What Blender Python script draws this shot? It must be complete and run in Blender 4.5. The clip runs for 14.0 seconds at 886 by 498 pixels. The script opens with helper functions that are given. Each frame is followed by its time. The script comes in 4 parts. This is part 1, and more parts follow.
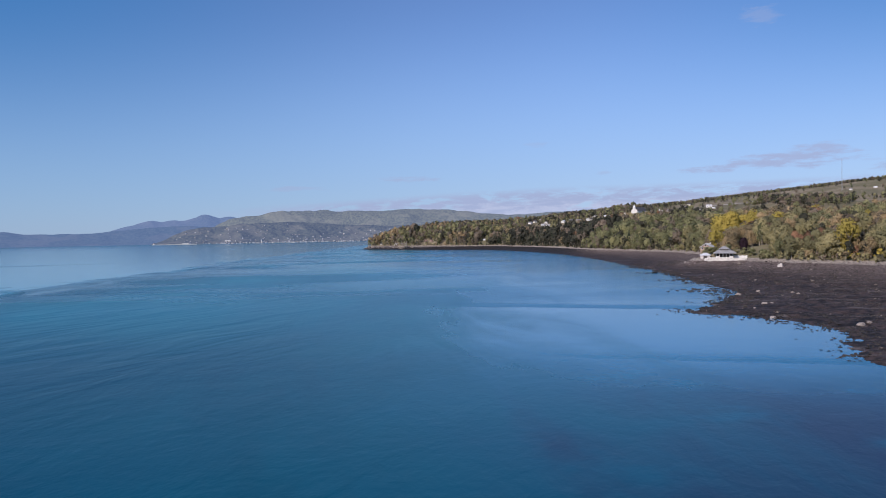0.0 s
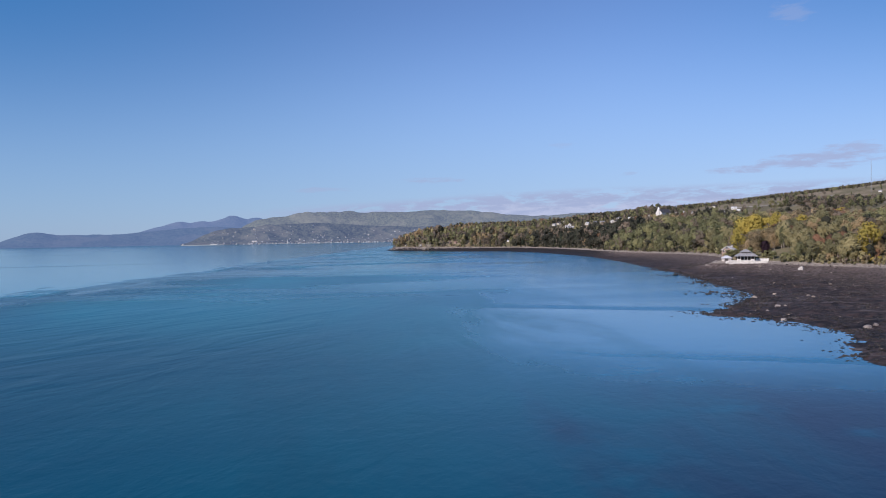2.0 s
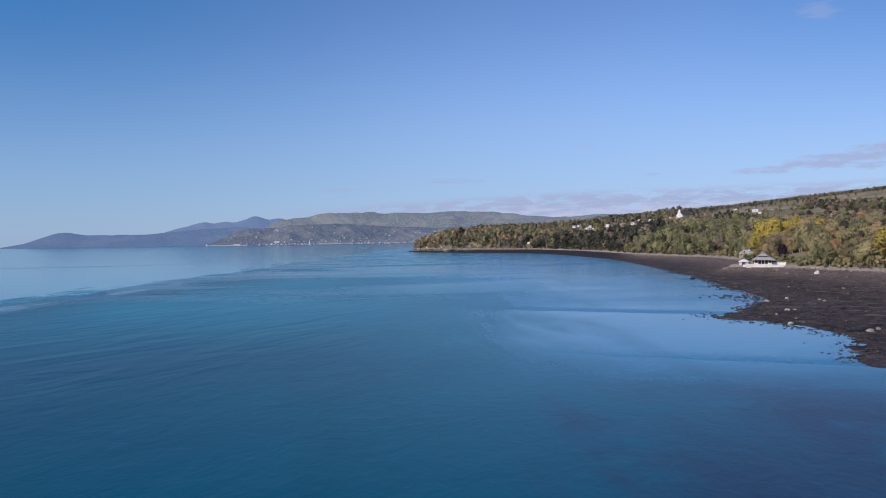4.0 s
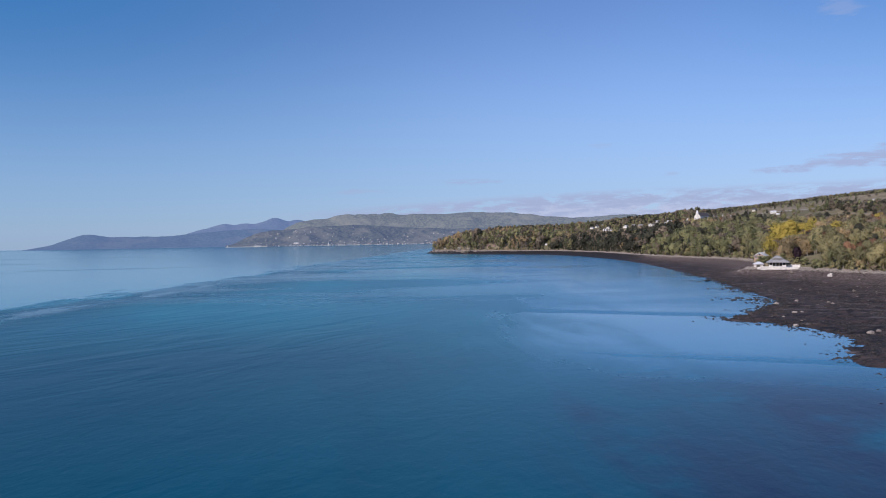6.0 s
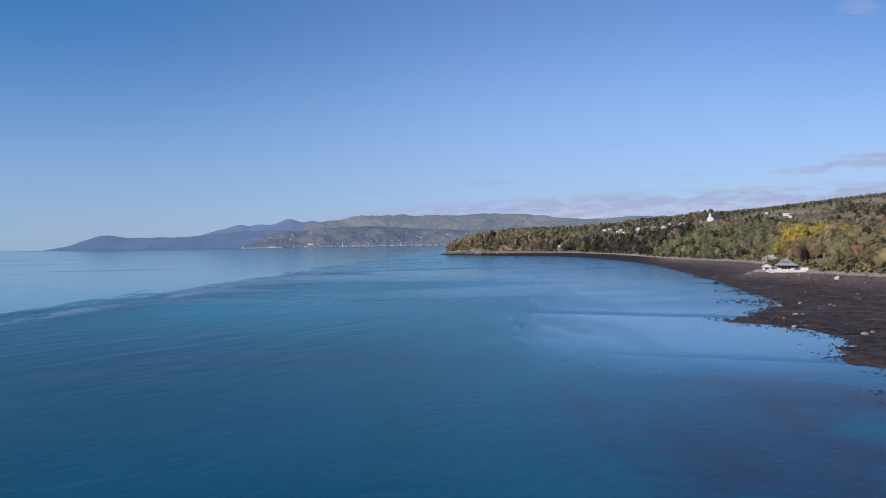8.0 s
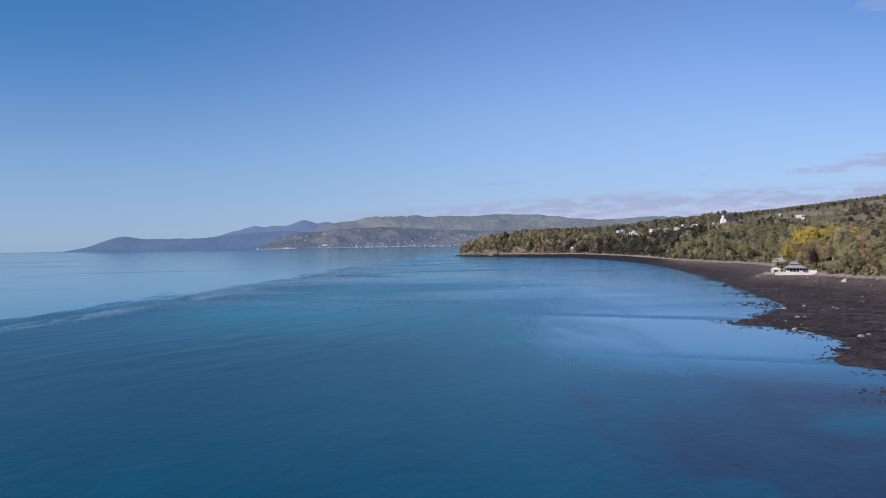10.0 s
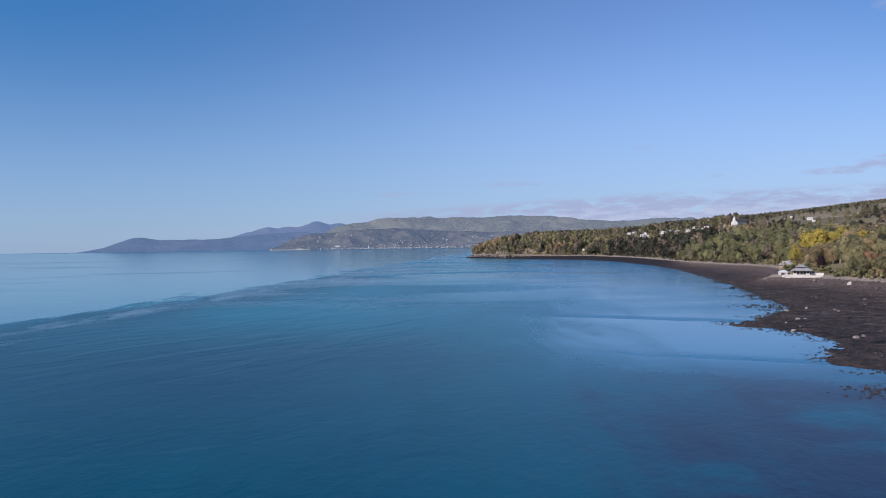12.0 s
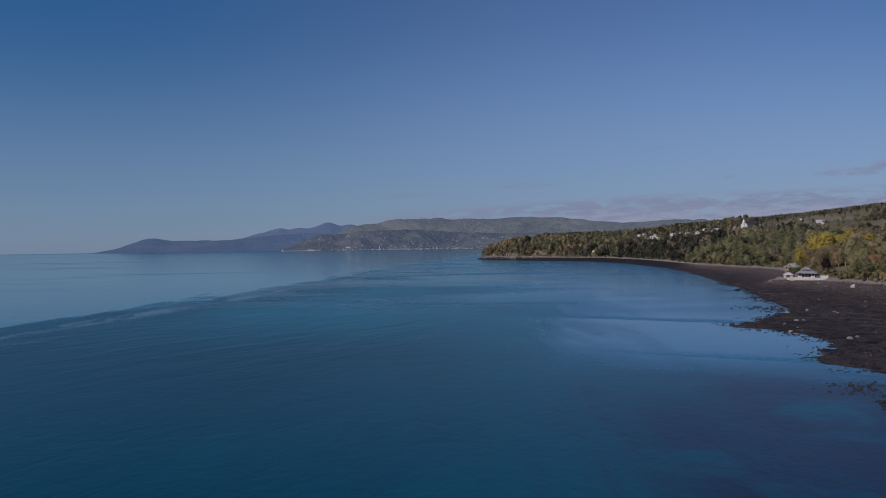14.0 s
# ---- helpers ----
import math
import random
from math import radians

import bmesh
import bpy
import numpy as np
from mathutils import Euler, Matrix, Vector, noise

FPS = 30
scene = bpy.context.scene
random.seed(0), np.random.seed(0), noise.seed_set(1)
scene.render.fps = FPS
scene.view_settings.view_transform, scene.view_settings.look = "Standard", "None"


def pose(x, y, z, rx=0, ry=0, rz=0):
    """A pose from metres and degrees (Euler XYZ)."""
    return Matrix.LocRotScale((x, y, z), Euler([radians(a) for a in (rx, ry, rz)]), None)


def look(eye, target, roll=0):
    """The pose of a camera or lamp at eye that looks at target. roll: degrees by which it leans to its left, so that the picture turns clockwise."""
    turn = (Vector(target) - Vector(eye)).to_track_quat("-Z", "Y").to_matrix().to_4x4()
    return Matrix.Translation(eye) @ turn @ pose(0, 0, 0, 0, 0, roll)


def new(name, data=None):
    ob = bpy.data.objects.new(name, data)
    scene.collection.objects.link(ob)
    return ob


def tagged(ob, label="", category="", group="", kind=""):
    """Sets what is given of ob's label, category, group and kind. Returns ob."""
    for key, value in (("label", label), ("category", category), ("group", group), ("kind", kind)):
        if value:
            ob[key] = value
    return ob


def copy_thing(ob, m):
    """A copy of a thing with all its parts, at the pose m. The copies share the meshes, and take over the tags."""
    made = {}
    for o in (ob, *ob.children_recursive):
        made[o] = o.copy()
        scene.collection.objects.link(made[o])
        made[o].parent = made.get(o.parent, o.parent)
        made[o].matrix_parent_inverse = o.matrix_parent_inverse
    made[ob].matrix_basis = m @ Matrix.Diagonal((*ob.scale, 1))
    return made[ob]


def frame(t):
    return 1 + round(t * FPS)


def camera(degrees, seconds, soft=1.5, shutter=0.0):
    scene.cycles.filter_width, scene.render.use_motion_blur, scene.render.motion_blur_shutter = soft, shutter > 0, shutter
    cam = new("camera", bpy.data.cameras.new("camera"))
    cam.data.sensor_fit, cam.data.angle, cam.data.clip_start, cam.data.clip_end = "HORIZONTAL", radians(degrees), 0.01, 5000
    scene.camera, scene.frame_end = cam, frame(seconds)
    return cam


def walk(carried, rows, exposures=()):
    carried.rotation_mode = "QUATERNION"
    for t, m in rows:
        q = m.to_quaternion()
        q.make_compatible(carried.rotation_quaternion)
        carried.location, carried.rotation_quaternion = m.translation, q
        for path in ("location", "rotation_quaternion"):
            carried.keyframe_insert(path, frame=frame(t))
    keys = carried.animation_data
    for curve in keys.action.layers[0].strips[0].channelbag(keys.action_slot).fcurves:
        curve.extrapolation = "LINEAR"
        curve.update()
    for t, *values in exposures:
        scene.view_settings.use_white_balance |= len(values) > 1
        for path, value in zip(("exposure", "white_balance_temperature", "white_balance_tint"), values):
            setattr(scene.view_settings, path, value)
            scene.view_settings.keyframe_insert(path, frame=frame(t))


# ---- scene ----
cam = camera(66.8, 14.0, soft=1.0)
PATH = [
    (0, (-1.2, -2.374, 20.219), (-1.159, -0.375, 20.182), -1.0),
    (0.5, (-1.125, -4.502, 20.361), (-1.103, -2.502, 20.325), -1.0),
    (1, (-1.056, -6.629, 20.552), (-1.052, -4.63, 20.517), -1.0),
    (1.5, (-0.996, -8.764, 20.798), (-1.01, -6.764, 20.763), -0.9),
    (2, (-0.948, -10.958, 21.056), (-0.979, -8.959, 21.023), -0.9),
    (2.5, (-0.893, -13.26, 21.293), (-0.94, -11.261, 21.261), -0.9),
    (3, (-0.915, -15.644, 21.549), (-0.977, -13.645, 21.518), -0.8),
    (5.5, (-1.173, -28.232, 23.724), (-1.306, -26.236, 23.696), -0.9),
    (6, (-1.149, -30.681, 23.955), (-1.294, -28.686, 23.928), -0.9),
    (6.5, (-1.052, -33.071, 24.193), (-1.21, -31.077, 24.167), -0.9),
    (7, (-0.871, -35.465, 24.417), (-1.038, -33.472, 24.392), -0.9),
    (7.5, (-0.66, -37.888, 24.617), (-0.836, -35.896, 24.593), -0.9),
    (8, (-0.471, -40.322, 24.821), (-0.656, -38.33, 24.798), -0.8),
    (10.5, (0.264, -52.528, 26.782), (0.031, -50.542, 26.762), -0.9),
    (11, (0.487, -54.883, 26.993), (0.246, -52.897, 26.974), -0.9),
    (11.5, (0.807, -57.172, 27.197), (0.556, -55.188, 27.179), -0.9),
    (12, (1.135, -59.381, 27.427), (0.875, -57.398, 27.41), -0.8),
    (12.5, (1.486, -61.559, 27.636), (1.218, -59.578, 27.62), -0.8),
    (13, (1.858, -63.717, 27.818), (1.581, -61.736, 27.803), -0.8),
    (13.5, (2.263, -65.871, 27.967), (1.979, -63.892, 27.953), -0.7),
    (14, (2.639, -68.017, 28.066), (2.348, -66.039, 28.053), -0.7),
]
walk(cam, [(t, look(eye, target, roll)) for t, eye, target, roll in PATH],
     [(0, 0.0, 5550, 21), (12.6, 0.0, 5550, 21), (13.0, -0.15, 5550, 21), (13.3, -0.34, 5550, 21), (13.6, -0.62, 5550, 21), (14.0, -0.89, 5550, 21)])

# ---- world, sun, exposure ----
SUN_ELEV, SUN_AZ = 34.0, -134.0          # azimuth from +y, positive to +x
sun_dir = Vector((math.sin(radians(SUN_AZ)) * math.cos(radians(SUN_ELEV)),
                  math.cos(radians(SUN_AZ)) * math.cos(radians(SUN_ELEV)), math.sin(radians(SUN_ELEV))))
sun_data = bpy.data.lights.new("sun", "SUN")
sun_data.energy, sun_data.angle, sun_data.color = 5.5, radians(0.6), (1.0, 0.85, 0.64)
sun = new("sun", sun_data)
sun.matrix_world = look(sun_dir * 100, (0, 0, 0))


class Nodes:
    """Short spelling for node trees."""

    def __init__(self, tree):
        self.tree = tree
        tree.nodes.clear()

    def add(self, kind, inputs=None, **props):
        n = self.tree.nodes.new(kind)
        for k, v in props.items():
            setattr(n, k, v)
        for k, v in (inputs or {}).items():
            self.put(n, k, v)
        return n

    def put(self, n, key, v):
        sock = n.inputs[key]
        if isinstance(v, bpy.types.NodeSocket):
            self.tree.links.new(v, sock)
        elif isinstance(v, bpy.types.Node):
            self.tree.links.new(v.outputs[0], sock)
        elif isinstance(v, tuple) and len(v) == 3 and sock.type == "RGBA":
            sock.default_value = (*v, 1)
        else:
            sock.default_value = v

    def math(self, op, a, b=0.0, c=0.0, clamp=False):
        return self.add("ShaderNodeMath", {0: a, 1: b, 2: c}, operation=op, use_clamp=clamp)

    def noise(self, vec, scale, detail=4.0, rough=0.55, dist=0.0):
        return self.add("ShaderNodeTexNoise", {"Vector": vec, "Scale": scale, "Detail": detail, "Roughness": rough, "Distortion": dist})

    def mix(self, fac, a, b, blend="MIX"):
        n = self.add("ShaderNodeMix", data_type="RGBA", blend_type=blend)
        self.put(n, 0, fac)
        self.put(n, 6, a)
        self.put(n, 7, b)
        return n.outputs[2]

    def step(self, v, lo, hi, a=0.0, b=1.0, smooth=True):
        return self.add("ShaderNodeMapRange", {0: v, 1: lo, 2: hi, 3: a, 4: b}, interpolation_type="SMOOTHSTEP" if smooth else "LINEAR")

    def scaled(self, vec, sx, sy, sz, rot=0.0):
        """Coordinates turned by rot, then scaled along their own axes."""
        return self.add("ShaderNodeMapping", {"Vector": vec, "Scale": (1 / sx, 1 / sy, 1 / sz), "Rotation": (0, 0, rot)}, vector_type="TEXTURE")


world = bpy.data.worlds.new("sky")
scene.world = world
world.use_nodes = True
w = Nodes(world.node_tree)
sky = w.add("ShaderNodeTexSky", sky_type="NISHITA", sun_disc=False, sun_elevation=radians(SUN_ELEV),
            sun_rotation=radians(SUN_AZ), altitude=0, air_density=1.0, dust_density=0.15, ozone_density=4.0)
# thin haze low down, and wisps of cloud over the land
geo = w.add("ShaderNodeTexCoord").outputs["Generated"]
sep = w.add("ShaderNodeSeparateXYZ", {0: geo})
az = w.math("ARCTAN2", sep.outputs[0], sep.outputs[1])
elev = w.math("ARCSINE", sep.outputs[2])
veil = w.step(elev, 0.0, 0.34, 0.72, 0.0)
hazy = w.mix(veil, sky.outputs[0], w.mix(w.step(az, -0.7, 0.6), (2.5, 3.75, 4.75), (3.12, 4.08, 5.2)))
flat = w.add("ShaderNodeCombineXYZ", {0: w.math("MULTIPLY", az, 11.0), 1: w.math("MULTIPLY", elev, 52.0), 2: 3.7})
n1 = w.noise(flat, 1.3, 8.0, 0.62, 0.5)
n2 = w.noise(flat, 2.4, 7.0, 0.66, 0.35)
puff = w.math("ADD", w.math("MULTIPLY", n1, 0.6), w.math("MULTIPLY", n2, 0.4))
# a low bank: grey-lavender tops over a paler, flatter layer next the hills
lid = w.math("SUBTRACT", elev, w.math("MULTIPLY", w.step(az, -0.35, 0.2), 0.022))
body = w.math("MULTIPLY", w.step(lid, 0.036, 0.050, 1.0, 0.0), w.step(az, -0.36, -0.10))
low = w.math("MULTIPLY", body, w.step(w.math("SUBTRACT", puff, w.math("MULTIPLY", w.step(lid, 0.005, 0.050), 0.08)), 0.34, 0.46))
# loose streaks above it
bits = 0.0
for ba, be, wa, we, amount in ((-0.033, 0.0855, 0.055, 0.0045, 0.55), (-0.19, 0.0725, 0.05, 0.004, 0.4), (0.16, 0.132, 0.025, 0.004, 0.25), (0.257, 0.0885, 0.012, 0.004, 0.5),
                               (0.401, 0.0865, 0.05, 0.006, 0.75), (0.499, 0.0935, 0.085, 0.013, 0.8), (0.535, 0.107, 0.04, 0.008, 0.7), (0.66, 0.08, 0.08, 0.012, 0.7), (0.465, 0.281, 0.027, 0.014, 0.3)):
    da = w.math("DIVIDE", w.math("SUBTRACT", az, ba), wa)
    de = w.math("DIVIDE", w.math("SUBTRACT", elev, be), we)
    rr = w.math("ADD", w.math("MULTIPLY", da, da), w.math("MULTIPLY", de, de))
    rr = w.math("ADD", rr, w.math("MULTIPLY", w.math("SUBTRACT", 0.5, n2), 5.0))
    bits = w.math("MAXIMUM", bits, w.step(rr, 1.1, -0.3, 0.0, amount))
cloud = w.math("MAXIMUM", w.math("MULTIPLY", low, 0.85), bits)
shade = w.math("ADD", w.math("MULTIPLY", n2, 0.9), w.math("MULTIPLY", w.step(lid, 0.012, 0.036), 0.22))
tone = w.mix(w.step(shade, 0.38, 0.66), (4.95, 5.05, 5.5), (3.6, 3.92, 4.75))
# sky darkened to both sides, most of all high up, mostly painting lens falloff
darken = w.math("ADD", w.math("MULTIPLY", w.step(az, 0.05, -0.75), w.step(elev, 0.02, 0.34, 0.08, 0.60)),
              w.math("MULTIPLY", w.step(az, 0.15, 0.75), w.step(elev, 0.05, 0.34, 0.0, 0.46)))
sky_col = w.mix(cloud, w.mix(darken, hazy, (0.02, 1.45, 3.25)), tone)
bg = w.add("ShaderNodeBackground", {"Color": sky_col, "Strength": 0.110})
w.tree.links.new(bg.outputs[0], w.add("ShaderNodeOutputWorld").inputs[0])


# ---- materials ----
def material(name):
    m = bpy.data.materials.new(name)
    m.use_nodes = True
    n = Nodes(m.node_tree)
    out = n.add("ShaderNodeOutputMaterial")
    p = n.add("ShaderNodeBsdfPrincipled")
    n.tree.links.new(p.outputs[0], out.inputs[0])
    return m, n, p


def plain(name, colour, rough=0.7, scale=2.0, vary=0.25, bump=0.1, metal=0.0):
    m, n, p = material(name)
    pos = n.add("ShaderNodeTexCoord").outputs["Object"]
    a = n.noise(pos, scale, 6.0)
    b = n.noise(pos, scale * 7.3, 4.0)
    f = n.math("ADD", n.math("MULTIPLY", a, 0.65), n.math("MULTIPLY", b, 0.35))
    lo = tuple(c * (1 - vary) for c in colour)
    hi = tuple(min(1, c * (1 + vary)) for c in colour)
    n.put(p, "Base Color", n.mix(n.step(f, 0.35, 0.65), lo, hi))
    n.put(p, "Roughness", rough)
    n.put(p, "Metallic", metal)
    n.put(p, "Normal", n.add("ShaderNodeBump", {"Height": b, "Strength": bump, "Distance": 0.05}))
    return m


def leaves(name, colour, vary=0.45, hue=0.03):
    """Foliage: tint varies tree by tree, a little clump by clump."""
    m, n, p = material(name)
    isle = n.add("ShaderNodeNewGeometry").outputs["Random Per Island"]
    whole = n.add("ShaderNodeObjectInfo").outputs["Random"]
    pos = n.add("ShaderNodeNewGeometry").outputs["Position"]
    patch = n.noise(pos, 0.17, 2.0)
    tint = n.add("ShaderNodeAttribute", attribute_name="tint").outputs["Fac"]
    own = n.math("MAXIMUM", tint, n.math("MULTIPLY", whole, n.math("LESS_THAN", tint, 0.001)))
    v = n.math("ADD", n.math("MULTIPLY", isle, 0.16), n.math("ADD", n.math("MULTIPLY", own, 0.55), n.math("MULTIPLY", patch, 0.45)))
    lo = (colour[0] * (1 - vary), colour[1] * (1 - vary * 0.9), colour[2] * (1 - vary))
    hi = (colour[0] * (1 + vary + hue), colour[1] * (1 + vary), colour[2] * (1 + vary * 0.6))
    n.put(p, "Base Color", n.mix(n.step(v, 0.25, 0.95, smooth=False), lo, hi))
    n.put(p, "Roughness", 0.75)
    n.put(p, "Specular IOR Level", 0.15)
    glow = n.add("ShaderNodeBsdfTranslucent", {"Color": p.inputs["Base Color"].links[0].from_socket})
    both = n.add("ShaderNodeMixShader", {0: 0.45, 1: p.outputs[0], 2: glow.outputs[0]})
    out = [k for k in n.tree.nodes if k.bl_idname == "ShaderNodeOutputMaterial"][0]
    n.tree.links.new(both.outputs[0], out.inputs[0])
    return m


def water_material():
    """Calm slicks mirror the low sky; ruffled water looks darker and greener."""
    m, n, p = material("sea_water")
    pos = n.add("ShaderNodeNewGeometry").outputs["Position"]
    axes = n.add("ShaderNodeSeparateXYZ", {0: pos})
    x, y = axes.outputs[0], axes.outputs[1]
    wob = n.noise(n.scaled(pos, 0.010, 0.005, 1), 1.0, 6.0, 0.62, 0.6)
    wob2 = n.noise(n.scaled(pos, 0.06, 0.012, 1, 0.15), 1.0, 5.0, 0.65, 0.8)
    wx = n.math("ADD", x, n.math("ADD", n.math("MULTIPLY", n.math("SUBTRACT", wob, 0.5), 85.0), n.math("MULTIPLY", n.math("SUBTRACT", wob2, 0.5), 60.0)))
    wy = n.math("ADD", y, n.math("MULTIPLY", n.math("SUBTRACT", n.noise(n.scaled(pos, 0.03, 0.02, 1), 1.0, 5.0, 0.6, 0.5), 0.5), 18.0))
    # the wide slick out on the river, with feathered current lines along its border
    river = n.step(wx, -178.0, -187.0)
    band = n.noise(n.scaled(pos, 0.0022, 0.010, 1, 0.25), 1.0, 5.0, 0.6, 0.6)
    river = n.math("MULTIPLY", river, n.step(band, 0.56, 0.64, 1.0, 0.72))
    line = n.math("MULTIPLY", n.step(wx, -140.0, -158.0), n.step(wx, -172.0, -160.0))
    # the lee of the spit
    wt = n.math("ADD", n.math("ADD", y, n.math("MULTIPLY", n.math("SUBTRACT", n.noise(n.scaled(pos, 0.05, 0.03, 1), 1.0, 4.0, 0.6, 0.5), 0.5), 9.0)), n.math("MULTIPLY", n.math("SUBTRACT", x, 36.0), 0.31))
    lee = n.math("MULTIPLY", n.math("MULTIPLY", n.step(wx, -12.0, 42.0), n.step(wt, 183.0, 181.2)), n.step(wy, 60.0, 135.0))
    bay = n.math("MULTIPLY", n.step(wx, 0.0, 50.0), n.step(wt, 186.0, 194.0))
    slick = n.noise(n.scaled(pos, 0.005, 0.016, 1, 0.2), 1.0, 5.0, 0.58, 1.0)
    loose = n.step(slick, 0.40, 0.60, 0.05, 0.7)
    far = n.math("MULTIPLY", loose, n.step(wy, 120.0, 420.0))
    calm = n.math("MAXIMUM", n.math("MAXIMUM", river, n.math("MULTIPLY", line, n.step(n.noise(n.scaled(pos, 0.045, 0.014, 1, 0.1), 1.0, 5.0, 0.65, 0.8), 0.42, 0.6, 0.0, 0.75))), n.math("MAXIMUM", n.math("MULTIPLY", lee, 0.9), n.math("MAXIMUM", n.math("MULTIPLY", bay, n.step(slick, 0.36, 0.58, 0.35, 0.8)), far)))
    # cat's-paw: a narrow ruffled strip off the point of the spit
    strip = n.math("MULTIPLY", n.math("MULTIPLY", n.step(wt, 181.2, 182.6), n.step(wt, 196.0, 183.5)), n.step(wx, -5.0, 30.0))
    strip2 = n.math("MULTIPLY", n.math("MULTIPLY", n.step(wt, 103.0, 104.5), n.step(wt, 113.0, 105.0)), n.step(wx, 10.0, 40.0))
    calm = n.math("SUBTRACT", calm, n.math("MULTIPLY", n.math("MAXIMUM", strip, n.math("MULTIPLY", strip2, 0.6)), 0.8), clamp=True)
    tiny = n.noise(n.scaled(pos, 1.9, 1.4, 1, -0.4), 1.0, 3.0, 0.6, 0.3)
    fine = n.noise(n.scaled(pos, 0.5, 0.35, 1, -0.4), 1.0, 4.0, 0.6, 0.4)
    swell = n.noise(n.scaled(pos, 0.12, 0.07, 1, -0.4), 1.0, 4.0, 0.55, 0.8)
    hgt = n.math("ADD", n.math("ADD", n.math("MULTIPLY", tiny, 0.05), n.math("MULTIPLY", fine, 0.28)), n.math("MULTIPLY", swell, 0.6))
    train = n.noise(n.scaled(pos, 0.10, 0.034, 1, -0.5), 1.0, 2.5, 0.5, 0.9)
    hgt = n.math("ADD", hgt, n.math("MULTIPLY", n.math("MULTIPLY", train, 2.4), n.math("MULTIPLY", n.step(wx, -5.0, -60.0), n.step(wy, 40.0, 120.0))))
    amp = n.math("MULTIPLY", n.step(calm, 0.0, 1.0, 0.46, 0.075, smooth=False), n.math("MULTIPLY", n.step(wx, -90.0, 20.0, 1.1, 0.85), n.math("ADD", 1.0, n.math("MULTIPLY", n.math("MAXIMUM", strip, strip2), 1.2))))
    n.put(p, "Normal", n.add("ShaderNodeBump", {"Height": hgt, "Strength": amp, "Distance": 0.5}))
    tone = n.noise(n.scaled(pos, 0.011, 0.008, 1, 0.4), 1.0, 4.0, 0.55, 0.5)
    body = n.mix(n.step(tone, 0.3, 0.7), (0.0, 0.084, 0.148), (0.0, 0.136, 0.196))
    # near water darkened in colour, imitating weaker reflection and lens falloff
    darken = n.math("MULTIPLY", n.step(wx, 20.0, -50.0, 0.34, 0.76), n.step(wy, 210.0, 85.0))
    # dark band beside the slick, painted in for ruffled water's dimmer reflection
    edge = n.math("MULTIPLY", n.math("MULTIPLY", n.step(wx, -100.0, -150.0), n.step(wx, -180.0, -172.0)), n.step(wy, 900.0, 350.0, 0.0, 0.6))
    darken = n.math("MAXIMUM", darken, edge)
    body = n.mix(darken, body, (0.0, 0.024, 0.046))
    blue = n.math("MAXIMUM", n.step(wx, -15.0, 45.0), n.math("MULTIPLY", n.step(wx, -60.0, 40.0), n.step(wy, 190.0, 330.0)))
    blue = n.math("MULTIPLY", blue, n.step(wy, 40.0, 110.0))
    # sky reflection painted into the body colour, over the slick and the bay
    body = n.mix(n.math("MULTIPLY", river, 0.7), body, (0.012, 0.150, 0.235))
    body = n.mix(n.math("MULTIPLY", blue, 0.88), body, (0.020, 0.135, 0.27))
    # weedy shallows off the beach
    shoal = n.math("MULTIPLY", n.step(wx, -10.0, 30.0), n.step(wy, 105.0, 60.0))
    shoal = n.math("MULTIPLY", shoal, n.step(n.noise(n.scaled(pos, 0.05, 0.07, 1), 1.0, 5.0, 0.65), 0.28, 0.52))
    body = n.mix(n.math("MULTIPLY", shoal, 0.92), body, (0.010, 0.016, 0.045))
    n.put(p, "Base Color", body)
    gloss = n.step(n.math("MAXIMUM", calm, n.math("MULTIPLY", bay, 0.15)), 0.0, 1.0, 0.30, 0.11, smooth=False)
    n.put(p, "Roughness", n.math("MAXIMUM", gloss, n.math("MAXIMUM", n.math("MULTIPLY", n.step(y, 300.0, 800.0, 0.0, 0.2), n.step(x, -160.0, -60.0)), n.step(y, 2600.0, 3600.0, 0.0, 0.2))))
    n.put(p, "IOR", 1.333)
    n.put(p, "Specular IOR Level", n.step(n.math("MAXIMUM", calm, bay), 0.0, 1.0, 0.38, 0.5))
    return m


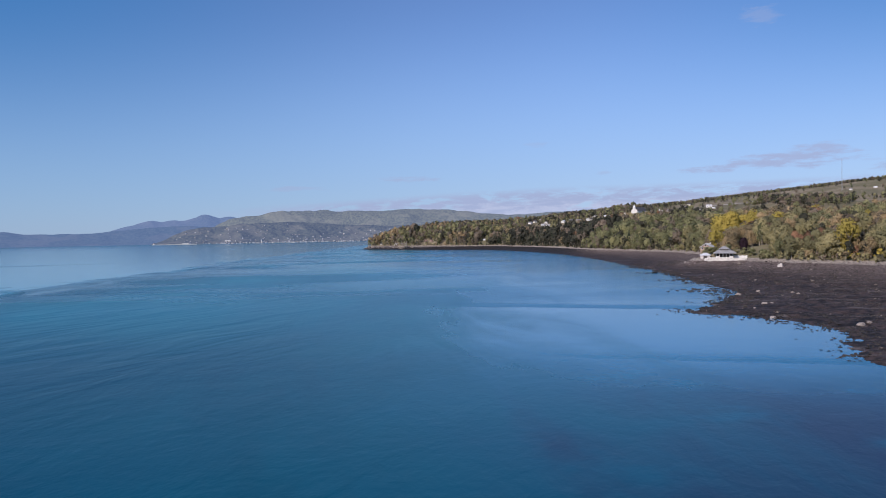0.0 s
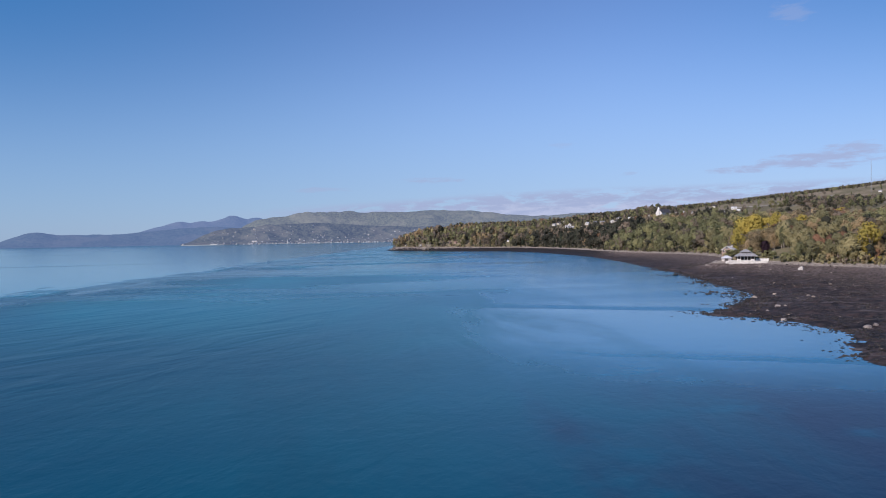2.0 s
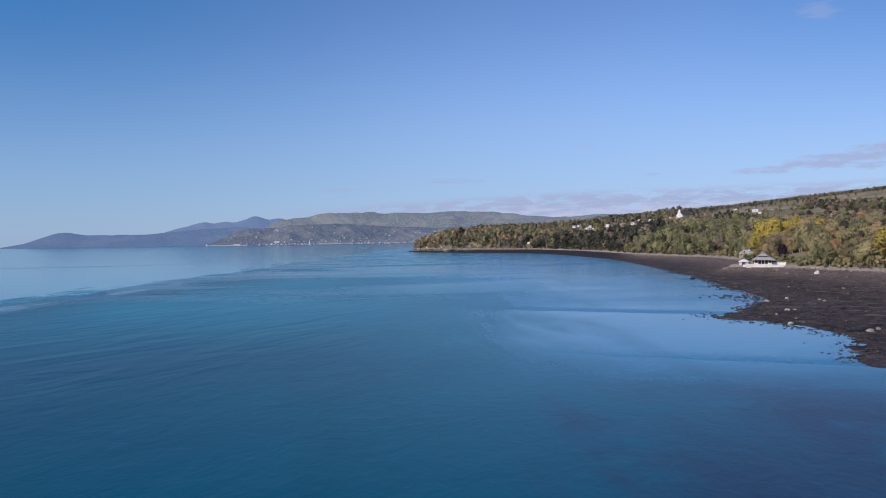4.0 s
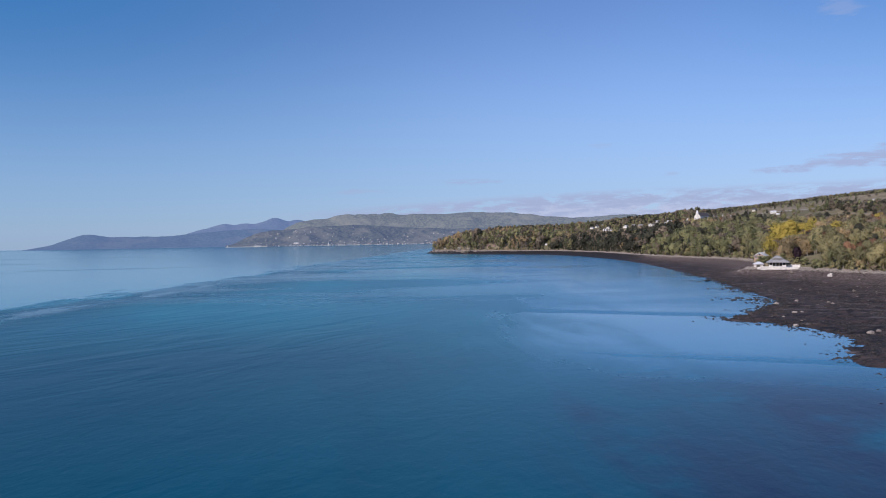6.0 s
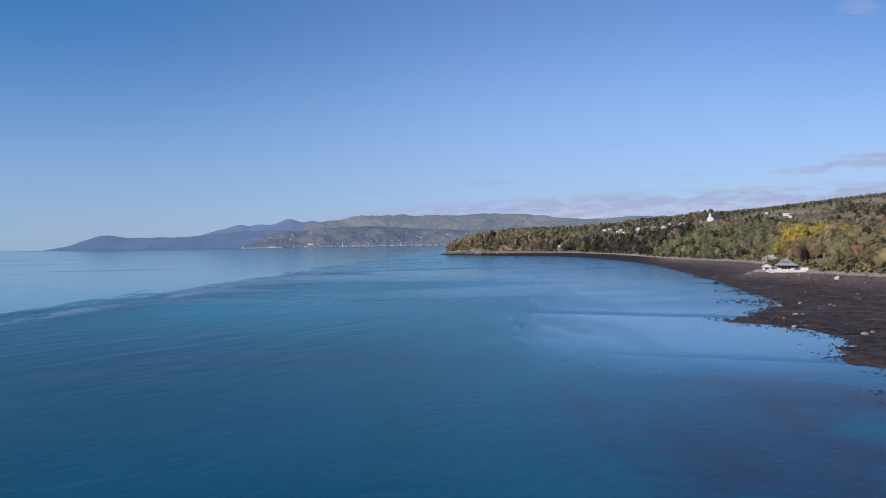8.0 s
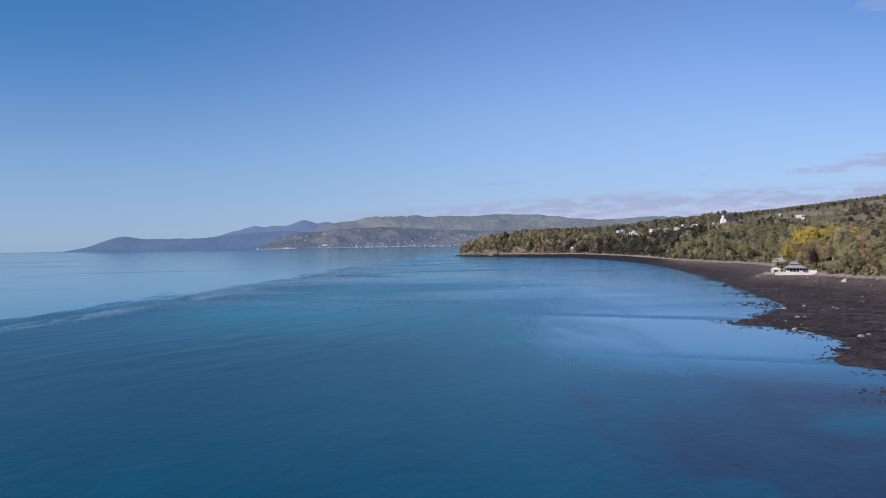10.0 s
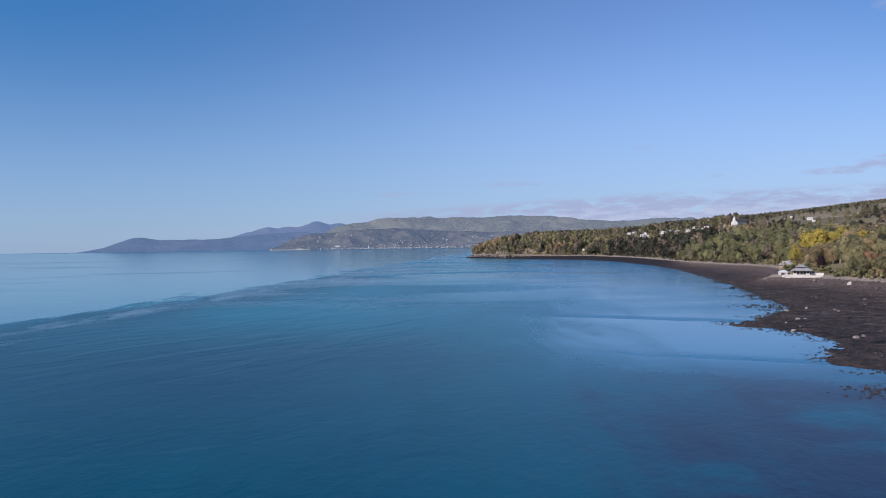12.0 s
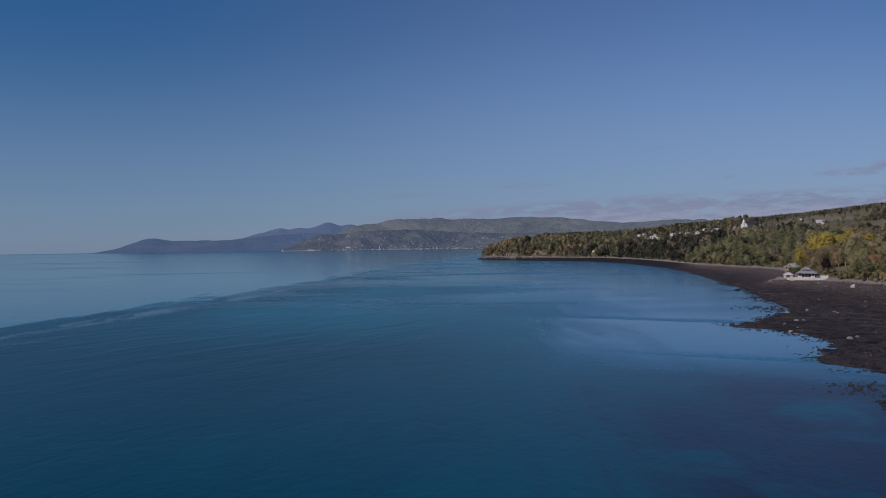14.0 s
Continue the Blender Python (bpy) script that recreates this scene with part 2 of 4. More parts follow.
def ground_material():
    """Seaweed-covered shingle below, bleached pebbles at the tide line, leaf litter and meadow above."""
    m, n, p = material("shore_ground")
    pos = n.add("ShaderNodeNewGeometry").outputs["Position"]
    z = n.add("ShaderNodeSeparateXYZ", {0: pos}).outputs[2]
    big = n.noise(pos, 0.06, 5.0)
    mid = n.noise(n.scaled(pos, 0.32, 0.42, 1, 0.5), 1.0, 7.0, 0.72)
    tiny = n.noise(pos, 1.1, 6.0, 0.75)
    weed = n.mix(n.step(mid, 0.42, 0.62), (0.010, 0.0078, 0.0064), (0.064, 0.043, 0.037))
    weed = n.mix(n.step(tiny, 0.56, 0.66, 0.0, 0.6), weed, (0.165, 0.138, 0.130))
    streaks = n.noise(n.scaled(pos, 0.05, 0.22, 1, -0.35), 1.0, 6.0, 0.7, 0.6)
    weed = n.mix(n.step(streaks, 0.54, 0.62, 0.0, 0.6), weed, (0.165, 0.138, 0.127))
    weed = n.mix(n.step(big, 0.48, 0.62, 0.0, 0.4), weed, (0.052, 0.039, 0.035))
    weed = n.mix(n.math("MULTIPLY", n.step(z, 1.0, 3.8, 0.0, 0.72), n.step(n.add("ShaderNodeSeparateXYZ", {0: pos}).outputs[1], 760.0, 600.0)), weed, n.mix(n.step(tiny, 0.40, 0.62), (0.05, 0.037, 0.033), (0.22, 0.175, 0.158)))
    # darker wet weed round the inner bay, with the bay's shade in its colour
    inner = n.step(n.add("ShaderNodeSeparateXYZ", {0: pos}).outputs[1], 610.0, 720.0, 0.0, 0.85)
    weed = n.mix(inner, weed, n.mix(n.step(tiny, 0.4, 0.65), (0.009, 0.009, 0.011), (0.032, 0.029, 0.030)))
    pebble = n.mix(n.step(tiny, 0.35, 0.65), (0.15, 0.125, 0.105), (0.36, 0.315, 0.275))
    zz = n.math("ADD", z, n.math("MULTIPLY", n.math("SUBTRACT", mid, 0.5), 1.2))
    col = n.mix(n.step(zz, 4.75, 5.3), weed, pebble)
    grass = n.mix(n.step(n.noise(pos, 0.012, 4.0), 0.42, 0.6), (0.16, 0.14, 0.085), (0.26, 0.21, 0.145))
    grass = n.mix(n.step(n.noise(pos, 0.2, 5.0), 0.3, 0.7, 0.0, 0.5), grass, (0.06, 0.06, 0.025))
    col = n.mix(n.step(zz, 5.9, 6.7), col, grass)
    n.put(p, "Base Color", col)
    n.put(p, "Roughness", n.step(zz, 0.2, 3.0, 0.7, 0.9))
    n.put(p, "Specular IOR Level", 0.15)
    n.put(p, "Normal", n.add("ShaderNodeBump", {"Height": n.math("ADD", mid, n.math("MULTIPLY", tiny, 0.5)), "Strength": 0.9, "Distance": 0.4}))
    return m


MAT_WATER = water_material()
MAT_GROUND = ground_material()


# ---- the lie of the land ----
WATERLINE = [(60, -400), (57, -150), (58, 0), (62, 55), (73, 79), (70, 88), (65, 95), (64.5, 103), (71, 111), (76, 117), (80, 130), (77, 150), (65, 165), (83, 186), (97, 210), (104, 245), (112, 290),
             (120, 352), (123, 400), (131, 520), (136, 650), (127, 728), (113, 850), (78, 962), (-10, 1040), (-117, 1180),
             (-112, 1290), (0, 1460), (300, 1750), (700, 2300), (1200, 3300)]
BANKFOOT = [(260, -400), (250, -150), (232, 60), (200, 262), (186, 296), (172, 318), (164, 345), (141, 355), (146, 368), (172, 388), (188, 440), (194, 512), (176, 573), (160, 640),
            (151, 740), (140, 850), (98, 990), (0, 1060), (-109, 1187), (-98, 1285), (14, 1450), (312, 1738), (712, 2290), (1212, 3290)]


def away(px, py, line):
    """Distance to a line of points, positive on its landward (right-hand) side."""
    best = np.full(px.shape, 1e12)
    inside = np.zeros(px.shape, bool)
    pts = np.array(line, float)
    for (ax, ay), (bx, by) in zip(pts[:-1], pts[1:]):
        dx, dy = bx - ax, by - ay
        t = np.clip(((px - ax) * dx + (py - ay) * dy) / (dx * dx + dy * dy), 0, 1)
        best = np.minimum(best, (px - ax - t * dx) ** 2 + (py - ay - t * dy) ** 2)
    ring = np.vstack([pts, [[9000, 3300], [9000, -400]]])
    for (ax, ay), (bx, by) in zip(ring, np.roll(ring, -1, 0)):
        cross = (ay > py) != (by > py)
        with np.errstate(divide="ignore", invalid="ignore"):
            xs = ax + (py - ay) * (bx - ax) / (by - ay)
        inside ^= cross & (px < xs)
    d = np.sqrt(best)
    return np.where(inside, d, -d)


def lattice(px, py, seed):
    """Smooth value noise in -1..1."""
    def rnd(i, j):
        v = np.sin(i * 127.1 + j * 311.7 + seed * 74.7) * 43758.5453
        return (v - np.floor(v)) * 2 - 1
    i, j = np.floor(px), np.floor(py)
    u, v = px - i, py - j
    u, v = u * u * (3 - 2 * u), v * v * (3 - 2 * v)
    return (rnd(i, j) * (1 - u) + rnd(i + 1, j) * u) * (1 - v) + (rnd(i, j + 1) * (1 - u) + rnd(i + 1, j + 1) * u) * v


def rough(px, py, scale, seed, octaves=4, gain=0.5):
    total, amp = 0, 1.0
    for k in range(octaves):
        total = total + amp * lattice(px / scale, py / scale, seed + k)
        scale, amp = scale / 2.07, amp * gain
    return total


def height(px, py):
    """Height of the ground over the water."""
    px, py = np.asarray(px, float), np.asarray(py, float)
    dw = away(px, py, WATERLINE) + 2.0 * rough(px, py, 20, 5, 3) + 1.4 * rough(px, py, 6, 6, 3, 0.6)
    db = away(px, py, BANKFOOT)
    span = np.clip(dw / np.maximum(dw - np.minimum(db, 0), 1e-3), 0, 1)
    beach = 5.6 * (0.62 * span + 0.38 * span ** 5) + 0.30 * rough(px, py, 6, 11, 4, 0.65) * np.clip(span * 30, 0.6, 1)
    beach = beach + 0.32 * np.clip(dw / 5, 0, 1)
    sea = np.maximum(-6.0, 0.10 * dw) + 0.22 * rough(px, py, 5, 11, 3) * np.clip(1 + dw / 12, 0, 1)
    low = np.where(dw > 0, np.where(db < 0, beach, 5.6), sea)
    up = np.maximum(db, 0)
    cap = np.interp(py, [300, 450, 650, 950, 1150], [28, 30, 45, 36, 36])
    rise = np.interp(py, [500, 620, 720, 820, 910, 1050], [0.29, 0.30, 0.35, 0.34, 0.30, 0.42])
    bank = cap * (1 - np.exp(-(up * rise / cap) ** 1.7)) ** (1 / 1.7)
    far = np.clip((py - 620) / 400, 0, 1)
    upland = 0.104 * np.clip(px - 180, 0, 900) * far * far * (3 - 2 * far)
    hill = bank + upland + rough(px, py, 120, 31, 3) * np.clip(up / 160, 0, 1) * 2.5
    return low + hill


def grid_mesh(name, xs, ys, zfun):
    gx, gy = np.meshgrid(xs, ys)
    gz = zfun(gx, gy)
    co = np.stack([gx, gy, gz], -1).reshape(-1, 3)
    nx, ny = len(xs), len(ys)
    k = (np.arange(ny - 1)[:, None] * nx + np.arange(nx - 1)[None, :]).ravel()
    quads = np.stack([k, k + 1, k + nx + 1, k + nx], 1)
    return raw_mesh(name, co, quads)


def raw_mesh(name, co, quads, mats=(), index=None, smooth=True):
    """A mesh from arrays of corners and four-sided faces."""
    me = bpy.data.meshes.new(name)
    me.vertices.add(len(co))
    me.vertices.foreach_set("co", np.asarray(co, np.float32).ravel())
    side = quads.shape[1]
    me.loops.add(quads.size)
    me.loops.foreach_set("vertex_index", quads.astype(np.int32).ravel())
    me.polygons.add(len(quads))
    me.polygons.foreach_set("loop_start", np.arange(0, quads.size, side, dtype=np.int32))
    me.polygons.foreach_set("use_smooth", np.full(len(quads), smooth))
    for m in mats:
        me.materials.append(m)
    if index is not None:
        me.polygons.foreach_set("material_index", np.asarray(index, np.int32))
    me.update(calc_edges=True)
    return me


def steps(*legs):
    """Coordinates from (start, end, spacing) legs, laid end to end."""
    out = [np.arange(a, b, s) for a, b, s in legs]
    return np.concatenate(out + [np.array([legs[-1][1]], float)])


xs = steps((-180, 40, 10), (40, 58, 2), (58, 215, 1.1), (215, 330, 4), (330, 700, 12), (700, 2200, 45))
ys = steps((-400, 20, 20), (20, 50, 2), (50, 260, 1.1), (260, 420, 1.8), (420, 700, 4), (700, 1350, 8), (1350, 3300, 50))
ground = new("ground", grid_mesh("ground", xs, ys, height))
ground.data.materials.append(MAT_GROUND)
tagged(ground, "dark seaweed shingle beach rising to wooded autumn hillside", "ground", kind="structure")

# sea: one sheet to the horizon
bm = bmesh.new()
bmesh.ops.create_circle(bm, cap_ends=True, radius=4930, segments=256)
me = bpy.data.meshes.new("water")
bm.to_mesh(me)
bm.free()
me.materials.append(MAT_WATER)
water = new("water", me)
water.location = (0, -35, 0)
tagged(water, "calm blue river water with pale slicks and ripples", "water", kind="structure")


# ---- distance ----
def hazed_hill_material(name, low, high, field, glow, amount):
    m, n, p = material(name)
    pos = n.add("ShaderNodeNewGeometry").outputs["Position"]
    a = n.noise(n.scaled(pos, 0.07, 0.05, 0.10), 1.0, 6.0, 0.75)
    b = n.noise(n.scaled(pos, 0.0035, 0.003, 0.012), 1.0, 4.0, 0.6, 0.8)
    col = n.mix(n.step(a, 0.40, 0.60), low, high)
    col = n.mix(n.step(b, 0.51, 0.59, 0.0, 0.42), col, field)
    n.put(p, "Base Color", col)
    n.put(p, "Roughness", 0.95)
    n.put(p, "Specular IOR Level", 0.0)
    # bluish emission stands in for the haze over the distance
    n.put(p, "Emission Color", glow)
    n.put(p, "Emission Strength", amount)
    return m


class Range:
    """A far range: crest heights by bearing, falling to the water in front."""

    def __init__(self, azimuths, tops, near, far, lumps):
        self.az, self.tops, self.near, self.far, self.lumps = azimuths, tops, near, far, lumps

    def surface(self, a, f):
        """Place on the slope at bearing a (degrees) and f from shore (0) to crest (1)."""
        a, f = np.asarray(a, float), np.asarray(f, float)
        crest = sum(np.interp(a + o, self.az, self.tops) for o in (-0.3, -0.15, 0, 0.15, 0.3)) / 5
        r = self.near + (self.far - self.near) * f
        x, y = r * np.sin(np.radians(a)), r * np.cos(np.radians(a))
        z = -3 + (crest + 3) * np.sin(f * math.pi / 2) ** 1.2
        z = z + rough(x, y, 300, 3, 4) * self.lumps * np.sin(f * math.pi * 0.9) * np.clip(crest / 120, 0.1, 1)
        z = z + rough(x, y, 60, 8, 4) * 2.6 * np.clip(crest / 60, 0, 1) * f
        return np.stack([x, y, z], -1)

    def build(self, name, mat, label):
        A, F = np.meshgrid(np.linspace(self.az[0], self.az[-1], 520), np.linspace(0, 1, 80))
        nx, ny = A.shape[1], A.shape[0]
        k = (np.arange(ny - 1)[:, None] * nx + np.arange(nx - 1)[None, :]).ravel()
        me = raw_mesh(name, self.surface(A, F).reshape(-1, 3), np.stack([k, k + 1, k + nx + 1, k + nx], 1), [mat])
        return tagged(new(name, me), label, "hills", kind="structure")


MAT_FARMT = hazed_hill_material("hazed_mountain_forest", (0.03, 0.045, 0.05), (0.055, 0.07, 0.07), (0.09, 0.09, 0.085), (0.140, 0.215, 0.37), 0.56)
MAT_PEAKS = hazed_hill_material("hazed_peak_forest", (0.04, 0.05, 0.05), (0.07, 0.075, 0.07), (0.09, 0.09, 0.09), (0.15, 0.23, 0.40), 0.63)
MAT_FARHILL = hazed_hill_material("hazed_hill_forest", (0.036, 0.042, 0.036), (0.105, 0.11, 0.070), (0.15, 0.142, 0.10), (0.185, 0.222, 0.295), 0.53)
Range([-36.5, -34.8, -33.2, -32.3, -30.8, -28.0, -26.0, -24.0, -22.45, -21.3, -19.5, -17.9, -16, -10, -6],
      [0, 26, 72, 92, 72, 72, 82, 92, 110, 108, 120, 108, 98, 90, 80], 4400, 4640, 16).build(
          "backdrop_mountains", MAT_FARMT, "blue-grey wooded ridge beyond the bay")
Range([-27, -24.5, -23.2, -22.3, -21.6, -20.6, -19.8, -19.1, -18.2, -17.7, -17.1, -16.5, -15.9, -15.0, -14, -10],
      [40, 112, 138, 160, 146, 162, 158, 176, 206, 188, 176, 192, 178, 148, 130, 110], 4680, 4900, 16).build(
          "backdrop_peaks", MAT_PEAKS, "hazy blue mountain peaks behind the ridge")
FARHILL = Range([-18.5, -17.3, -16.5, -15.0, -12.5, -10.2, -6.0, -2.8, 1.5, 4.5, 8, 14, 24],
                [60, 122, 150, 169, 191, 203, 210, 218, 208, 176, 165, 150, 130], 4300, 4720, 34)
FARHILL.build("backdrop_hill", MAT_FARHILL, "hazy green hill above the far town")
MAT_FOOTHILL = hazed_hill_material("hazed_town_slope_forest", (0.014, 0.020, 0.020), (0.085, 0.09, 0.062), (0.14, 0.13, 0.095), (0.15, 0.195, 0.31), 0.43)
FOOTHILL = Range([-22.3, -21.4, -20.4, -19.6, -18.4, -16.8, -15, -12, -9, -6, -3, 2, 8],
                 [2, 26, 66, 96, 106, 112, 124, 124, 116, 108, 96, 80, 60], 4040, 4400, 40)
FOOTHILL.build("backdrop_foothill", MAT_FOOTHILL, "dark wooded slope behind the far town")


# ---- vegetation ----
MAT_BARK = plain("pale_bark", (0.30, 0.26, 0.21), 0.85, 3.0, 0.35, 0.4)
# dusky and conifer leaves also carry the bay wood's shade in their colour
LEAF = [leaves("green_leaves", (0.25, 0.245, 0.138)), leaves("olive_leaves", (0.315, 0.282, 0.165)),
        leaves("yellow_leaves", (0.41, 0.335, 0.085), 0.3), leaves("ochre_leaves", (0.35, 0.268, 0.17)),
        leaves("rust_leaves", (0.26, 0.152, 0.105)), leaves("bare_twigs", (0.24, 0.195, 0.158), 0.35),
        leaves("conifer_needles", (0.055, 0.067, 0.05)), leaves("purple_leaves", (0.038, 0.022, 0.034), 0.3), leaves("dusky_leaves", (0.085, 0.083, 0.066), 0.4)]
GREEN, OLIVE, YELLOW, OCHRE, RUST, BARE, CONIFER, PURPLE, DUSKY = range(9)


def rounded(me, normals):
    """Shade leaf clumps as parts of one round crown."""
    n = np.asarray(normals, np.float32)
    att = me.attributes.new("custom_normal", "FLOAT_VECTOR", "POINT")
    att.data.foreach_set("vector", (n / (np.linalg.norm(n, axis=1)[:, None] + 1e-9)).ravel())


def crown_normals(p, nrm):
    """Outward directions of a crown of height 1, one for each clump's corner."""
    out = (p - np.array([0, 0, 0.42])) * np.array([1.0, 1.0, 0.7])
    out /= np.linalg.norm(out, axis=1)[:, None] + 1e-9
    return np.repeat(out * 0.65 + nrm * 0.55, 4, 0)


def cards(centres, normals, size, rng):
    """Folded leaf clumps: four corners each, turned at random about their normals."""
    n = len(centres)
    ref = rng.normal(size=(n, 3))
    u = np.cross(normals, ref)
    u /= np.linalg.norm(u, axis=1)[:, None] + 1e-9
    v = np.cross(normals, u)
    s = size * rng.uniform(0.6, 1.35, (n, 1))
    bend = normals * s * rng.uniform(-0.45, 0.1, (n, 1))
    co = np.stack([centres - u * s, centres - v * s * 0.8 + bend, centres + u * s, centres + v * s * 0.9 + bend], 1)
    return co.reshape(-1, 3), np.arange(4 * n).reshape(-1, 4)


def broad_crown(rng, count, lobes=6, low=0.10):
    """Leaf clumps of a broad tree of height 1 and half-width about 0.3."""
    ang = rng.uniform(0, 2 * math.pi, lobes)
    zc = rng.uniform(low + 0.08, 0.86, lobes)
    rad = 0.21 * np.sqrt(np.clip(1 - ((zc - 0.55) / 0.42) ** 2, 0.05, 1)) * rng.uniform(0.5, 1.15, lobes)
    c = np.stack([np.cos(ang) * rad, np.sin(ang) * rad, zc], 1)
    lobe_r = rng.uniform(0.13, 0.22, lobes)
    c[0], lobe_r[0] = (0.02, -0.02, 0.74), 0.2
    pick = rng.integers(0, lobes, count)
    d = rng.normal(size=(count, 3))
    d[:, 2] += 0.35
    d /= np.linalg.norm(d, axis=1)[:, None]
    p = c[pick] + d * lobe_r[pick][:, None] * rng.uniform(0.66, 1.10, (count, 1))
    nrm = d + rng.normal(size=(count, 3)) * 0.2
    nrm /= np.linalg.norm(nrm, axis=1)[:, None]
    return p, nrm


def cone_crown(rng, count):
    """Drooping boughs of a spruce of height 1."""
    z = 0.10 + 0.9 * (1 - np.sqrt(rng.uniform(0, 1, count)))
    z = np.clip(z, 0.1, 0.99)
    ang = rng.uniform(0, 2 * math.pi, count)
    r = 0.17 * (1.02 - z) / 0.9 * rng.uniform(0.65, 1.2, count)
    p = np.stack([np.cos(ang) * r, np.sin(ang) * r, z], 1)
    nrm = np.stack([np.cos(ang), np.sin(ang), rng.uniform(0.2, 1.2, count)], 1) + rng.normal(size=(count, 3)) * 0.25
    nrm /= np.linalg.norm(nrm, axis=1)[:, None]
    return p, nrm


def limb_mesh(bm, a, b, ra, rb, sides=6):
    a, b = Vector(a), Vector(b)
    q = (b - a).to_track_quat("Z", "Y")
    rings = []
    for c, r in ((a, ra), (b, rb)):
        rings.append([bm.verts.new(c + q @ Vector((math.cos(2 * math.pi * i / sides) * r, math.sin(2 * math.pi * i / sides) * r, 0))) for i in range(sides)])
    for i in range(sides):
        bm.faces.new((rings[0][i], rings[0][(i + 1) % sides], rings[1][(i + 1) % sides], rings[1][i]))
    bm.faces.new(rings[1])
    bm.faces.new(rings[0][::-1])


def trunk_mesh(rng, conifer=False):
    bm = bmesh.new()
    top = 0.95 if conifer else 0.62
    limb_mesh(bm, (0, 0, -0.06), (0.01, 0, 0.3), 0.022, 0.016)
    limb_mesh(bm, (0.01, 0, 0.3), (0.0, 0.01, top), 0.016, 0.005)
    if not conifer:
        for i in range(5):
            a = i * 1.26 + rng.uniform(-0.3, 0.3)
            z0 = rng.uniform(0.28, 0.5)
            limb_mesh(bm, (0.005, 0.002, z0), (math.cos(a) * 0.18, math.sin(a) * 0.18, z0 + rng.uniform(0.16, 0.3)), 0.009, 0.003, 5)
    me = bpy.data.meshes.new("trunk")
    bm.to_mesh(me)
    bm.free()
    me.materials.append(MAT_BARK)
    return me


def part(name, data, mat, parent, label=""):
    """One mesh object under a thing or a part."""
    if isinstance(data, bmesh.types.BMesh):
        me = bpy.data.meshes.new(name)
        data.to_mesh(me)
        data.free()
        data = me
    if mat is not None and not len(data.materials):
        data.materials.append(mat)
    ob = new(name, data)
    ob.parent = parent
    if label:
        ob["label"] = label
    return ob


def kind_at(px, py, rng):
    """Which foliage grows here: drifts of one kind, mixed at the borders."""
    n = len(px)
    a = rough(px, py, 60, 61, 3) + rng.normal(size=n) * 0.22
    b = rough(px, py, 45, 71, 3) + rng.normal(size=n) * 0.26
    k = np.full(n, OLIVE)
    k[a < -0.25] = GREEN
    k[a > 0.5] = OCHRE
    k[(b > 0.7)] = BARE
    k[(b < -0.95)] = CONIFER
    k[(a > 1.0) & (b < 0.3)] = RUST
    k[(rng.uniform(size=n) < 0.004)] = YELLOW
    # warmer mix towards the near end of the bank, greyer round the house
    warm = (py < 430) & (px > 190)
    dice = rng.uniform(size=n)
    k[warm & (dice < 0.20)] = OCHRE
    k[warm & (dice > 0.20) & (dice < 0.30)] = DUSKY
    k[warm & (dice > 0.30) & (dice < 0.36) & (a > -0.2)] = RUST
    k[warm & (dice > 0.38) & (dice < 0.388)] = YELLOW
    k[(py > 470) & (py < 700) & (dice < 0.22)] = GREEN
    k[(py > 470) & (py < 700) & (dice > 0.22) & (dice < 0.34)] = DUSKY
    k[(py > 470) & (py < 700) & (dice > 0.34) & (dice < 0.45)] = BARE
    k[(py > 470) & (py < 700) & (dice > 0.97)] = CONIFER
    # yellow grove above the shore house
    g = ((px - 217 - 0.3 * (py - 470)) / 15) ** 2 + ((py - 470) / 22) ** 2
    k[(g < 1) & (rng.uniform(size=n) < np.where(px < 222, 0.85, 0.4))] = YELLOW
    for cx, cy, r, which in ((290, 503, 11, RUST), (286, 498, 5, YELLOW), (266, 450, 8, RUST), (192, 300, 4, YELLOW), (209, 317, 3.5, YELLOW), (197, 287, 3.5, YELLOW),
                             (230, 419, 10, BARE), (188, 325, 8, RUST), (214, 737, 14, OLIVE), (200, 1022, 14, OLIVE)):
        k[((px - cx) ** 2 + (py - cy) ** 2 < r * r) & (rng.uniform(size=n) < 0.85)] = which
    # inner bay wood: its shade is put in as dark, grey tree kinds
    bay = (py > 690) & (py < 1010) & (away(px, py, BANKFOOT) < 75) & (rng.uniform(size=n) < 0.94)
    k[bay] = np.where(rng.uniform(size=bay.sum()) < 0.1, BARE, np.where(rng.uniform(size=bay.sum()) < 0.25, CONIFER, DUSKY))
    # browner trees by the point; their grey share stands in for haze
    tip = (py > 1010) & (rng.uniform(size=n) < 0.75)
    k[tip] = np.where(rng.uniform(size=tip.sum()) < np.clip(0.16 + 0.45 * a[tip], 0.03, 0.6), OCHRE, np.where(rng.uniform(size=tip.sum()) < 0.5, BARE, np.where(rng.uniform(size=tip.sum()) < 0.7, GREEN, DUSKY)))
    # darker, greyer woods up on the ridge
    ridge = (away(px, py, BANKFOOT) > 105) & (py > 480) & (rng.uniform(size=n) < 0.93)
    k[ridge] = np.where(rng.uniform(size=ridge.sum()) < 0.3, BARE, np.where(rng.uniform(size=ridge.sum()) < 0.5, DUSKY, GREEN))
    return k


rng = np.random.default_rng(7)


def scatter(x0, x1, y0, y1, gap):
    nx, ny = int((x1 - x0) / gap), int((y1 - y0) / gap)
    gx, gy = np.meshgrid(np.arange(nx), np.arange(ny))
    px = x0 + (gx + rng.uniform(0.05, 0.95, gx.shape)) * gap
    py = y0 + (gy + rng.uniform(0.05, 0.95, gy.shape)) * gap
    return px.ravel(), py.ravel()


